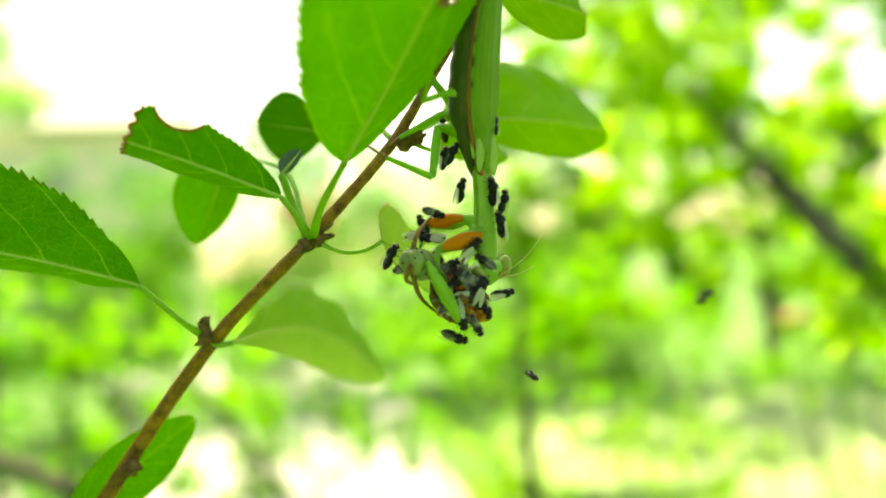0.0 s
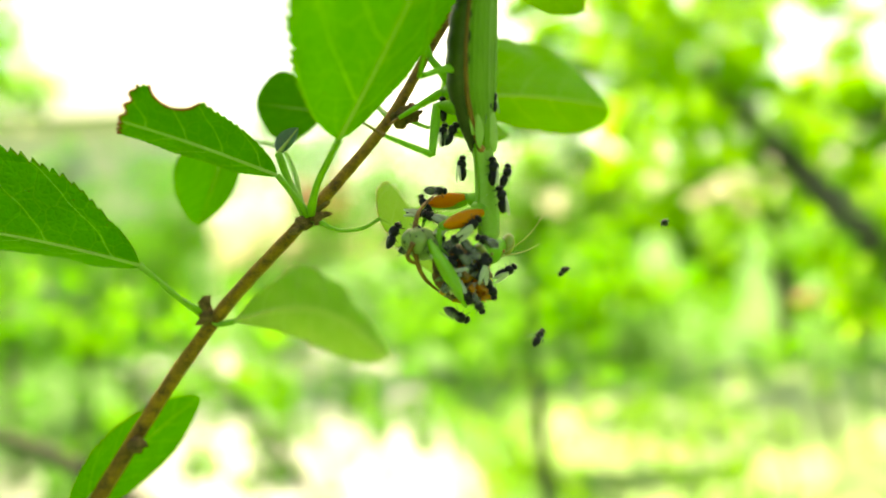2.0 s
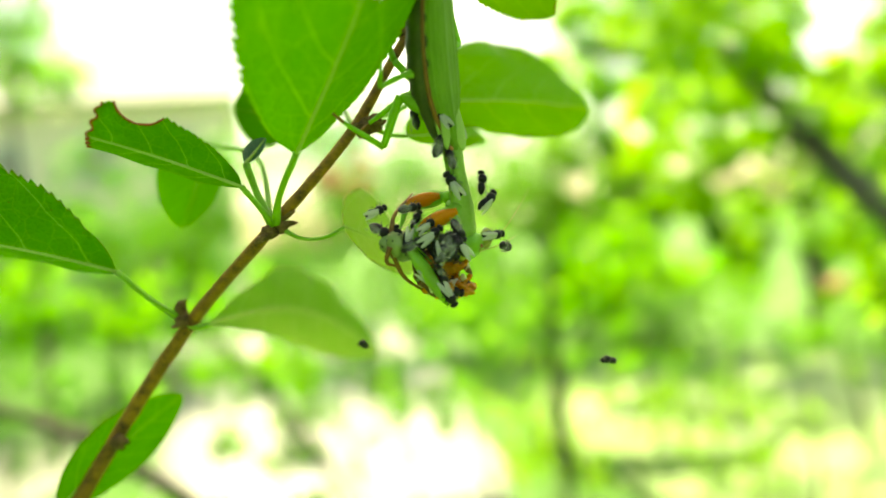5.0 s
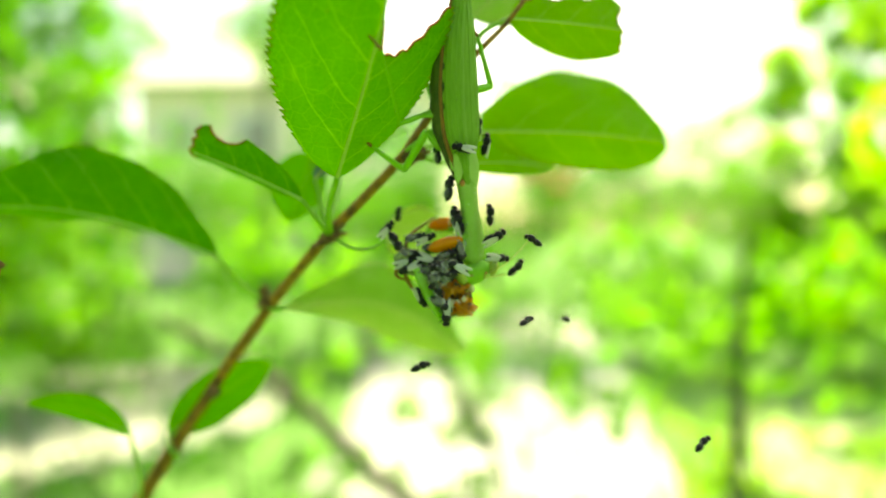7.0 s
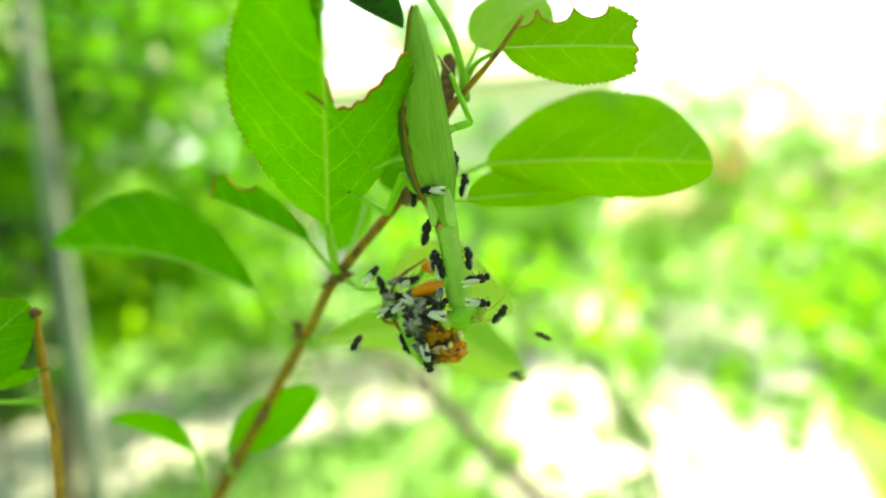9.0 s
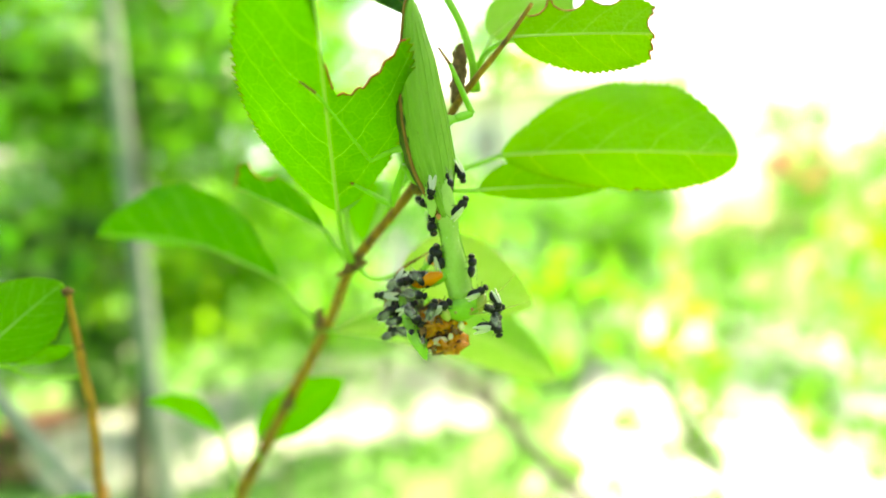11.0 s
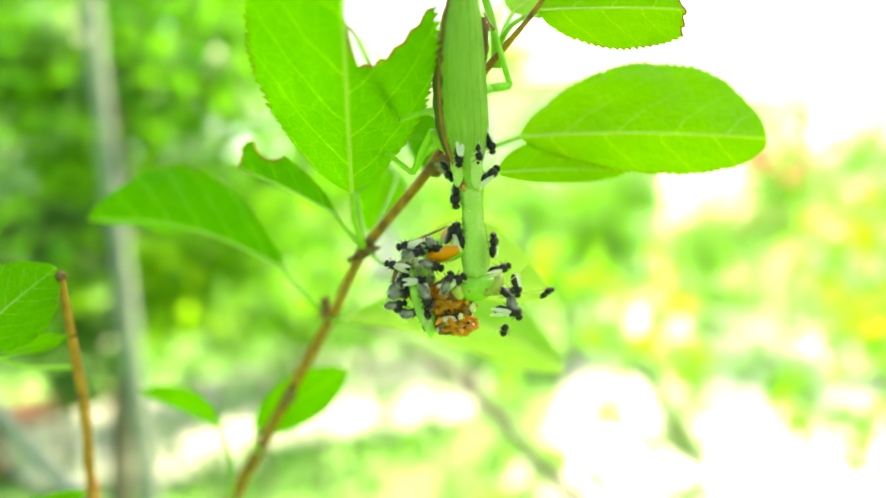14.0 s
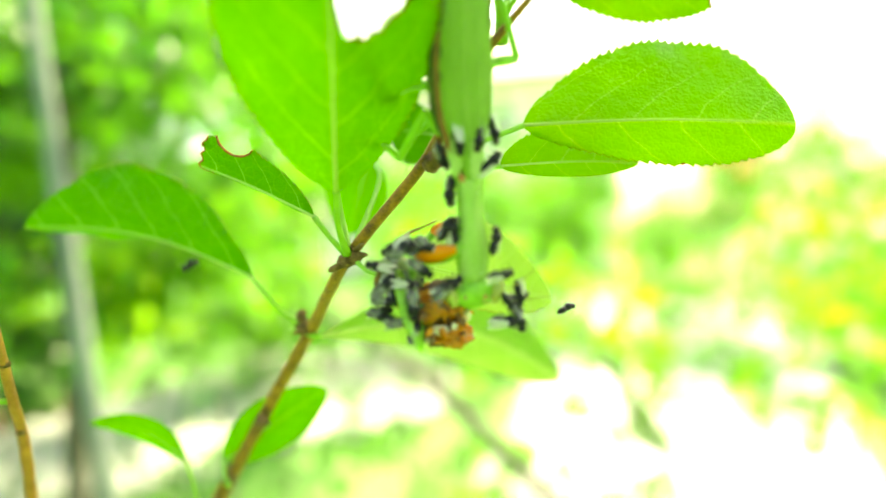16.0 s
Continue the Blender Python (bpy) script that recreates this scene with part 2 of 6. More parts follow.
FAT = plain("pale_fat", (0.78, 0.7, 0.42), (0.9, 0.86, 0.66), 500, 0.3, 0.5, (0.95, 0.85, 0.5), 0.3, bump=0.4)
SHELL_BROWN = plain("prey_leg", (0.09, 0.035, 0.01), (0.36, 0.15, 0.03), 500, 0.45, 0.5, bump=0.4)
PREY_WING = plain("prey_wing", (0.3, 0.55, 0.07), (0.45, 0.68, 0.16), 240, 0.35, 0.5, (0.5, 0.95, 0.06), 0.5, bump=0.2)
FLY_BLACK = plain("fly_black", (0.004, 0.004, 0.005), (0.012, 0.011, 0.011), 900, 0.34, 0.2, bump=0.4)
FLY_EYE = plain("fly_eye", (0.03, 0.008, 0.005), (0.06, 0.015, 0.008), 900, 0.3)
FLY_LEG = plain("fly_leg", (0.006, 0.006, 0.006), (0.014, 0.013, 0.012), 900, 0.5)


def speckled():
    k = Nodes("prey_skin")
    o = k.coords().outputs["Object"]
    spots = k.add("TexVoronoi", Scale=900.0)
    k.link(o, spots.inputs["Vector"])
    dot = k.math("LESS_THAN", spots.outputs["Distance"], 0.24)
    base = k.ramp(k.noise(300, 4.0, o), [(0.3, (0.12, 0.17, 0.05)), (0.7, (0.26, 0.33, 0.11))])
    k.bump(k.noise(900, 3.0, o), 0.4, 0.0003)
    return k.set(0.45, k.mix(dot, base, (0.02, 0.018, 0.012)))


PREY_SKIN = speckled()


def wing_clear(name, clearness):
    """The folded wing of a small fly, milky or nearly clear."""
    k = Nodes(name)
    o = k.coords().outputs["Object"]
    c = k.ramp(k.noise(800, 3.0, o), [(0.3, (0.74, 0.73, 0.66)), (0.7, (0.88, 0.87, 0.8))])
    k.set(0.3, c)
    clear = k.tree.nodes.new("ShaderNodeBsdfTransparent")
    milky = k.tree.nodes.new("ShaderNodeBsdfTranslucent")
    milky.inputs[0].default_value = (0.75, 0.74, 0.66, 1)
    m1 = k.tree.nodes.new("ShaderNodeMixShader")
    m2 = k.tree.nodes.new("ShaderNodeMixShader")
    m1.inputs[0].default_value, m2.inputs[0].default_value = 0.4, clearness
    k.link(k.bsdf.outputs[0], m1.inputs[1])
    k.link(milky.outputs[0], m1.inputs[2])
    k.link(m1.outputs[0], m2.inputs[1])
    k.link(clear.outputs[0], m2.inputs[2])
    k.link(m2.outputs[0], k.out.inputs[0])
    return k.mat


FLY_WING = wing_clear("fly_wing_milky", 0.45)
FLY_WING_CLEAR = wing_clear("fly_wing_clear", 0.88)


def foliage(name, a, b, thr_a, thr_b, share=0.5):
    """Leaves of the trees behind: each leaf a shade of its own."""
    k = Nodes(name)
    rnd = k.tree.nodes.new("ShaderNodeNewGeometry").outputs["Random Per Island"]
    patch = k.noise(1.7, 2.0)
    mixed = k.math("ADD", k.math("MULTIPLY", rnd, 0.6), k.math("MULTIPLY", patch, 0.4))
    k.set(0.35, k.ramp(mixed, [(0.2, a), (0.8, b)]), spec=0.35)
    k.see_through(k.ramp(mixed, [(0.2, thr_a), (0.8, thr_b)]), share)
    return k.mat


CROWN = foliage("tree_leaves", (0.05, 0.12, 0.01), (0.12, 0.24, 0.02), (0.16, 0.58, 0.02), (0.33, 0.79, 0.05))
# darker copy of CROWN: half shade is put into the leaf colour
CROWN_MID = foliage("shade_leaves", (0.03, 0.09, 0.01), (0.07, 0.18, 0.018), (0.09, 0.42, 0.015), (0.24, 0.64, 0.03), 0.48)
# lighter copy of CROWN, with the brightness of sunlit leaves painted in
CROWN_BRIGHT = foliage("lit_copy_leaves", (0.1, 0.17, 0.01), (0.19, 0.3, 0.02), (0.33, 0.75, 0.03), (0.52, 0.91, 0.08), 0.6)
# darkest leaves: a deep green shadow region painted as foliage
CROWN_DARK = foliage("shadow_leaves", (0.012, 0.035, 0.008), (0.03, 0.075, 0.014), (0.03, 0.18, 0.01), (0.08, 0.34, 0.02), 0.36)
# dark copy of CROWN: colours carry the shade between sunlit clumps
CROWN_DEEP = foliage("dark_copy_leaves", (0.018, 0.06, 0.008), (0.045, 0.13, 0.014), (0.045, 0.26, 0.012), (0.14, 0.46, 0.025), 0.42)


def ground_material():
    k = Nodes("meadow")
    o = k.coords().outputs["Object"]
    tufts = k.math("ADD", k.math("MULTIPLY", k.noise(0.9, 3.0, o), 0.5), k.math("MULTIPLY", k.noise(14, 5.0, o), 0.5))
    c = k.ramp(tufts, [(0.3, (0.05, 0.14, 0.025)), (0.5, (0.11, 0.26, 0.065)), (0.72, (0.2, 0.36, 0.13))])
    k.bump(k.noise(40, 4.0, o), 0.8, 0.03)
    return k.set(0.85, c, spec=0.2)


GROUND = ground_material()
# reddish-brown ground, darkened in colour for the shadow over it
SOIL = plain("shaded_brown_ground", (0.05, 0.028, 0.018), (0.13, 0.075, 0.05), 6.0, 0.95, 0.15, bump=0.9, dist=0.03)
SHED_PAINT = plain("shed_paint", (0.5, 0.58, 0.58), (0.66, 0.73, 0.72), 2.0, 0.7, 0.3, bump=0.2, dist=0.005)
EARTH = plain("dry_earth", (0.28, 0.3, 0.27), (0.45, 0.47, 0.43), 4.0, 0.95, 0.15, bump=0.6, dist=0.015)
PATH = plain("pale_path", (0.4, 0.41, 0.4), (0.6, 0.61, 0.59), 3.0, 0.9, 0.2, bump=0.4, dist=0.01)
# paler grass colour that carries the brightness of full sun
SUNLIT_GRASS = plain("sunlit_grass", (0.25, 0.38, 0.14), (0.44, 0.56, 0.32), 5.0, 0.9, 0.2, bump=0.6, dist=0.02)
PLASTER = plain("pink_plaster", (0.86, 0.68, 0.58), (0.92, 0.77, 0.68), 1.2, 0.9, 0.2, bump=0.3, dist=0.01)
ROOF = plain("pale_roof", (0.5, 0.49, 0.46), (0.66, 0.64, 0.6), 1.5, 0.7, 0.3)
WHITE_PAINT = plain("white_paint", (0.74, 0.74, 0.71), (0.82, 0.82, 0.8), 3.0, 0.5)
PANE = plain("curtained_glass", (0.34, 0.3, 0.28), (0.48, 0.42, 0.39), 1.0, 0.12, 0.6)
PETAL = plain("orange_petals", (0.58, 0.3, 0.17), (0.74, 0.46, 0.3), 60, 0.6, 0.3, (0.8, 0.4, 0.2), 0.35)


# ---------------------------------------------------------------- mesh helpers
def part(name, bm, material, parent=None, label="", smooth=True):
    """One mesh object out of a bmesh, under its thing or part."""
    bmesh.ops.recalc_face_normals(bm, faces=bm.faces)
    for f in bm.faces:
        f.smooth = smooth
    me = bpy.data.meshes.new(name)
    bm.to_mesh(me)
    bm.free()
    me.materials.append(material)
    ob = new(name, me)
    ob.parent = parent
    if label:
        ob["label"] = label
    return ob


def thing(name, label, category, group="", at=(0, 0, 0)):
    ob = new(name)
    ob.empty_display_size = 0.01
    ob.location = at
    return tagged(ob, label, category, group)


def loft(rings, caps=True):
    """Skin over rings of points (all of one length)."""
    bm = bmesh.new()
    vs = [[bm.verts.new(p) for p in ring] for ring in rings]
    n = len(vs[0])
    for a, b in zip(vs, vs[1:]):
        for i in range(n):
            bm.faces.new((a[i], a[(i + 1) % n], b[(i + 1) % n], b[i]))
    if caps:
        bm.faces.new(vs[0][::-1])
        bm.faces.new(vs[-1])
    return bm


def smooth_path(points, steps):
    """Points with radius (or any further numbers) along a smooth curve through the given ones."""
    p = [np.array(q, float) for q in points]
    p = [2 * p[0] - p[1]] + p + [2 * p[-1] - p[-2]]
    out = []
    for i in range(1, len(p) - 2):
        for j in range(steps):
            t = j / steps
            a, b, c, d = p[i - 1:i + 3]
            out.append(0.5 * (2 * b + (c - a) * t + (2 * a - 5 * b + 4 * c - d) * t * t + (3 * b - a - 3 * c + d) * t ** 3))
    out.append(p[-2])
    return out


def tube(points, sides=10, steps=5, rough=0.0, seed=0, flat=1.0):
    """A round, tapering limb through points (x, y, z, radius); rough: share of the radius by which it is uneven."""
    path = smooth_path(points, steps)
    rings, side = [], None
    for i, q in enumerate(path):
        a, b = path[max(i - 1, 0)][:3], path[min(i + 1, len(path) - 1)][:3]
        d = V(b - a).normalized()
        if side is None:
            side = d.orthogonal().normalized()
        side = (side - d * side.dot(d)).normalized()
        up = d.cross(side)
        ring = []
        for j in range(sides):
            an = 2 * math.pi * j / sides
            r = max(q[3], 1e-5)
            if rough:
                c = V(q[:3]) / r * 0.35 + V((math.cos(an), math.sin(an), seed * 7.3))
                r *= 1 + rough * noise.noise(c * 1.7)
            ring.append(V(q[:3]) + side * (math.cos(an) * r) + up * (math.sin(an) * r * flat))
        rings.append(ring)
    return loft(rings)


def blob(centre, radii, sub=3, rough=0.0, freq=2.0, seed=0, turn=None):
    """A rounded lump, uneven where rough is set."""
    bm = bmesh.new()
    bmesh.ops.create_icosphere(bm, subdivisions=sub, radius=1.0)
    for v in bm.verts:
        k = 1 + rough * (noise.noise(v.co * freq + V((seed * 5.1, 0, 0))) + 0.5 * noise.noise(v.co * freq * 2.3 + V((0, seed * 3.7, 0))))
        c = V((v.co.x * radii[0], v.co.y * radii[1], v.co.z * radii[2])) * k
        v.co = (turn @ c if turn else c) + V(centre)
    return bm


def aim(d, up=(0, 0, 1)):
    """A turn that takes +x to d, with +z near up."""
    x = V(d).normalized()
    y = V(up).cross(x)
    y = y.normalized() if y.length > 1e-6 else x.orthogonal().normalized()
    return Matrix((x, y, x.cross(y))).transposed()


# ---------------------------------------------------------------- leaves
def blade(length, half_left, half_right, teeth, rows, cols, full=0.46, point=0.66, gap=None, cell=0.0004):
    """Flat leaf outline on a grid: list of rows of (across, along, u, v) and which cells are kept."""
    grid = []
    for i in range(rows + 1):
        v = i / rows
        w = math.sin(math.pi * min(1, v) ** (math.log(0.5) / math.log(full))) ** point if 0 < v < 1 else 0.0
        w = max(w, 0.012)
        row = []
        for j in range(-cols, cols + 1):
            u = j / cols
            half = half_left if u < 0 else half_right
            saw = (v * teeth) % 1.0
            edge = 1 - (0.065 + 0.06 * abs(noise.noise(V((math.floor(v * teeth) * 1.7, half * 900, 0.5))))) * (1 - saw) * max(0.0, (abs(u) - 0.55) / 0.45) ** 1.5 * (1 if 0.06 < v < 0.97 else 0)
            row.append([u * w * half * edge, v * length + 0.02 * length * abs(u) * w, u, v])
        grid.append(row)
    keep = [[True] * (2 * cols) for _ in range(rows)]
    if gap:
        inside = [[gap(q[0], q[1]) for q in row] for row in grid]
        for i in range(rows):
            for j in range(2 * cols):
                keep[i][j] = max(inside[i][j], inside[i + 1][j], inside[i][j + 1], inside[i + 1][j + 1]) > 0
        for i, row in enumerate(grid):
            for j, q in enumerate(row):
                if inside[i][j] <= 0:
                    for _ in range(3):
                        e = 1e-5
                        g = gap(q[0], q[1])
                        gx, gy = (gap(q[0] + e, q[1]) - g) / e, (gap(q[0], q[1] + e) - g) / e
                        n2 = gx * gx + gy * gy
                        if n2 < 1e-9:
                            break
                        step = -g / n2
                        size = abs(step) * math.sqrt(n2)
                        k = min(1, 0.003 / max(size, 1e-9))
                        q[0] += gx * step * k
                        q[1] += gy * step * k
    return grid, keep


def leaf(parent, base, tip, left, right, half_left, half_right, material=LEAF, arch=0.1, cup=0.0, droop=0.0, teeth=34,
         stalk=None, stalk_width=0.0006, gap=None, label="", rows=190, cols=14, full=0.46, wave=0.04, seed=0, rib=True, rib_end=0.97,
         point=0.66, way=None):
    """A serrated leaf from base to tip; left and right are the ways in which its two halves spread from the midrib."""
    base, tip = V(base), V(tip)
    axis = tip - base
    length = axis.length
    m = axis.normalized()
    lv = (V(left) - m * V(left).dot(m)).normalized()
    rv = (V(right) - m * V(right).dot(m)).normalized()
    n = m.cross(lv - rv).normalized()
    if n.dot(lv + rv) > 0:
        n = -n                                  # n points to the outer side of the fold
    grid, keep = blade(length, half_left, half_right, teeth, rows, cols, full=full, point=point, gap=gap)
    lifted = V(way).normalized() if way else n

    def place(a, along, lift=0.0):
        v = along / length
        side = lv * (-a) if a < 0 else rv * a
        s = abs(a) / max(half_left, half_right)
        bend = lifted * (arch * length * math.sin(math.pi * min(max(v, 0), 1)) - droop * length * v * v)
        curl = n * (-cup * length * s * s)
        ruffle = n * (wave * length * s * noise.noise(V((a * 120, along * 120, seed * 9.7))))
        return base + m * along + side + bend + curl + ruffle + n * lift

    bm = bmesh.new()
    uvl = bm.loops.layers.uv.new("blade")
    rim_uv = bm.loops.layers.uv.new("margin")
    vs = [[bm.verts.new(place(q[0], q[1])) for q in row] for row in grid]
    for i in range(rows):
        for j in range(2 * cols):
            if keep[i][j]:
                try:
                    f = bm.faces.new((vs[i][j], vs[i][j + 1], vs[i + 1][j + 1], vs[i + 1][j]))
                except ValueError:
                    continue
                for loop, (a, b) in zip(f.loops, ((i, j), (i, j + 1), (i + 1, j + 1), (i + 1, j))):
                    loop[uvl].uv = (grid[a][b][0] / length * 2.6, grid[a][b][1] / length)
                    loop[rim_uv].uv = (abs(grid[a][b][2]), grid[a][b][3])
    loose = [v for v in bm.verts if not v.link_faces]
    bmesh.ops.delete(bm, geom=loose, context="VERTS")
    ob = part("leaf", bm, material, parent, label)
    thick = ob.modifiers.new("thickness", "SOLIDIFY")
    thick.thickness, thick.offset = 0.00022, 0.0
    if gap:
        # browned rim along the bitten margin
        rim = [e for e in edge_loop_points(grid, keep, gap)]
        for line in rim:
            if len(line) > 3:
                pts = [(*place(a, b), 0.0002) for a, b in line[::2]]
                if len(pts) > 2:
                    part("bitten_edge", tube(pts, 5, 1, 0.5, seed), BITE_EDGE, ob, "brown dried edge of a bite")
    if rib:
        mid = []
        for i in range(13):
            v = i / 12 * rib_end
            r = stalk_width * 0.55 * (1 - 0.75 * v)
            mid.append((*place(0.0, v * length, 0.0), r))
        part("midrib", tube(mid, 8, 3, flat=1.0), RIB, ob, "pale raised midrib")
    if stalk:
        pts = [(*p, stalk_width * 0.85) for p in stalk] + [(*place(0, 0), stalk_width * 0.85)]
        pts[0] = (*pts[0][:3], stalk_width * 1.25)
        part("leaf_stalk", tube(pts, 8, 5, 0.1, seed), PETIOLE, ob)
    return ob


def edge_loop_points(grid, keep, gap):
    """Runs of outline points that lie on a bite."""
    lines, run = [], []
    rows, cols = len(keep), len(keep[0])
    pts = []
    for i in range(rows + 1):
        for j in range(cols + 1):
            near = [keep[a][b] for a in (i - 1, i) for b in (j - 1, j) if 0 <= a < rows and 0 <= b < cols]
            if any(near) and not all(near):
                q = grid[i][j]
                if abs(gap(q[0], q[1])) < 0.0003:
                    pts.append((q[0], q[1]))
    while pts:
        run = [pts.pop()]
        for end in (-1, 0):
            while pts:
                p = run[end]
                k = min(range(len(pts)), key=lambda i: (pts[i][0] - p[0]) ** 2 + (pts[i][1] - p[1]) ** 2)
                if (pts[k][0] - p[0]) ** 2 + (pts[k][1] - p[1]) ** 2 > 0.0011 ** 2:
                    break
                q = pts.pop(k)
                run.append(q) if end == -1 else run.insert(0, q)
        lines.append(run)
    return lines


# ---------------------------------------------------------------- ground
def polar(az, dist, z=0.0):
    """A place by its bearing (degrees from +y towards +x) and distance from the middle of the walk."""
    return V((math.sin(radians(az)) * dist, math.cos(radians(az)) * dist, z))


def ground():
    bm = bmesh.new()
    n, size = 90, 600.0
    vs = []
    for i in range(n + 1):
        row = []
        for j in range(n + 1):
            x = size * ((2 * i / n - 1) ** 3)
            y = size * ((2 * j / n - 1) ** 3)
            row.append(bm.verts.new((x, y, 0.05 * noise.noise(V((x * 0.4, y * 0.4, 0))))))
        vs.append(row)
    for i in range(n):
        for j in range(n):
            bm.faces.new((vs[i][j], vs[i + 1][j], vs[i + 1][j + 1], vs[i][j + 1]))
    return tagged(part("ground", bm, GROUND), "sunlit meadow ground with short green grass", "ground", kind="structure")


ground()


def path():
    bm = bmesh.new()
    rows = []
    for i in range(25):
        s = i / 24
        y = 2.6 + 7.5 * s
        c = 0.1 + 0.35 * math.sin(s * 2.4) - 0.4 * s
        w = 0.75 + 0.9 * s + 0.12 * noise.noise(V((s * 9, 0, 3)))
        rows.append([bm.verts.new((c + w * u, y, 0.075 + 0.012 * noise.noise(V((u * 3, y * 2, 0))))) for u in (-1, -0.6, -0.2, 0.2, 0.6, 1)])
    for a, b in zip(rows, rows[1:]):
        for j in range(5):
            bm.faces.new((a[j], a[j + 1], b[j + 1], b[j]))
    ob = part("path", bm, PATH)
    ob.modifiers.new("thickness", "SOLIDIFY").thickness = 0.05
    return tagged(ob, "pale dry garden path in full sun", "path", kind="structure")


path()


def yard(az, dist, size, material, label, z=0.07):
    """A patch of pale trodden earth beside the trees."""
    bm = bmesh.new()
    c = polar(az, dist, z)
    rim = []
    for i in range(28):
        an = 2 * math.pi * i / 28
        r = size + 0.25 * size * noise.noise(V((math.cos(an) * 1.3, math.sin(an) * 1.3, 5)))
        rim.append(bm.verts.new((c.x + r * math.cos(an), c.y + 1.1 * r * math.sin(an), c.z)))
    bm.faces.new(rim)
    ob = part("bare_patch", bm, material, smooth=False)
    ob.modifiers.new("thickness", "SOLIDIFY").thickness = 0.05
    return tagged(ob, label, "ground", kind="structure")


yard(-42, 4.2, 0.85, EARTH, "patch of pale trodden earth in the sun")
yard(-29, 5.0, 1.2, EARTH, "patch of pale trodden earth in the sun", 0.072)
yard(-53, 4.6, 0.75, SOIL, "patch of reddish-brown ground, a shadow put into its colour", 0.065)
# patches added to brighten the grass on the right as if sunlit
yard(42, 3.95, 1.45, SUNLIT_GRASS, "patch of yellow-green grass, sunlight put into its colour")
yard(30, 3.55, 0.6, SUNLIT_GRASS, "patch of yellow-green grass, sunlight put into its colour", 0.09)


def leaf_cloud(name, clumps, count, size, material, parent=None, seed=1, label="", thin=0.35):
    """Many small folded leaves in uneven clumps (x, y, z, rx, ry, rz, share)."""
    rng = np.random.default_rng(seed)
    shares = np.array([c[6] for c in clumps], float)
    which = rng.choice(len(clumps), count, p=shares / shares.sum())
    cl = np.array([c[:6] for c in clumps])[which]
    d = rng.normal(size=(count, 3))
    d /= np.linalg.norm(d, axis=1)[:, None]
    r = rng.random(count) ** thin
    centre = cl[:, :3] + d * r[:, None] * cl[:, 3:6]
    # twigs: leaves gather in sprays
    spray = rng.normal(size=(count, 3)) * size * 0.8
    anchor = rng.integers(0, count, count) // 9 * 9
    same = which[anchor] == which
    centre = np.where(same[:, None], centre[anchor] + spray * 1.6, centre)
    axis = rng.normal(size=(count, 3))
    axis[:, 2] -= 0.5
    axis /= np.linalg.norm(axis, axis=1)[:, None]
    up = rng.normal(size=(count, 3)) + np.array((0, 0, 1.2))
    side = np.cross(axis, up)
    side /= np.linalg.norm(side, axis=1)[:, None]
    up = np.cross(side, axis)
    s = size * rng.uniform(0.6, 1.25, count)[:, None]
    fold = 0.1
    v = np.stack([centre - axis * s * 0.5, centre + side * s * 0.3 + up * s * fold - axis * s * 0.08, centre + axis * s * 0.5,
                  centre - side * s * 0.3 + up * s * fold - axis * s * 0.08], 1).reshape(-1, 3)
    i = np.arange(count) * 4
    faces = np.concatenate([np.stack([i, i + 1, i + 2], 1), np.stack([i, i + 2, i + 3], 1)]).tolist()
    me = bpy.data.meshes.new(name)
    me.from_pydata(v.tolist(), [], faces)
    me.materials.append(material)
    ob = new(name, me)
    ob.parent = parent
    if label:
        ob["label"] = label
    return ob


def band(az, dist, elev, n, rad, seed, gap=None):
    """Clumps within a range of bearings, distances and heights above eye level (degrees), as seen from the shoot; gap: bearings and heights left free."""
    rng = random.Random(seed)
    out = []
    for _ in range(n):
        d = rng.uniform(*dist)
        bearing, height = rng.uniform(*az), rng.uniform(*elev)
        p = polar(bearing, d, 1.2 + d * math.tan(radians(height)))
        r = rng.uniform(*rad) * d
        if gap and gap[0] < bearing < gap[1] and gap[2] < height < gap[3]:
            continue
        if p.z > r * 0.6:
            out.append((*p, r, r, r * 0.75, r * r))
    return out


def stemmed(name, label, category, group, stems, clumps, count, size, material, seed, bark=TRUNK, thin=0.35):
    """A shrub or tree: stems (lists of x, y, z, radius) and a crown of leaves in clumps, in world places."""
    t = thing(name, label, category, group)
    for i, q in enumerate(stems):
        part("trunk" if i == 0 else "limb", tube(q, 10, 6, 0.3, seed + i), bark, t)
    leaf_cloud("crown", clumps, count, size, material, t, seed, thin=thin)
    return t


def upright(az, d, height, radius, lean=0.0):
    p = polar(az, d)
    return [(p.x, p.y, -0.05, radius), (p.x + lean * 0.3 + 0.02, p.y, height * 0.35, radius * 0.85), (p.x + lean * 0.6 - 0.02, p.y + 0.03, height * 0.7, radius * 0.6),
            (p.x + lean, p.y, height, radius * 0.3)]


def limb(a, b, radius):
    a, b = V(a), V(b)
    m = a.lerp(b, 0.5) + V((0.02, 0.0, 0.1 * (b - a).length))
    return [(*a, radius), (*m, radius * 0.7), (*b, radius * 0.3)]


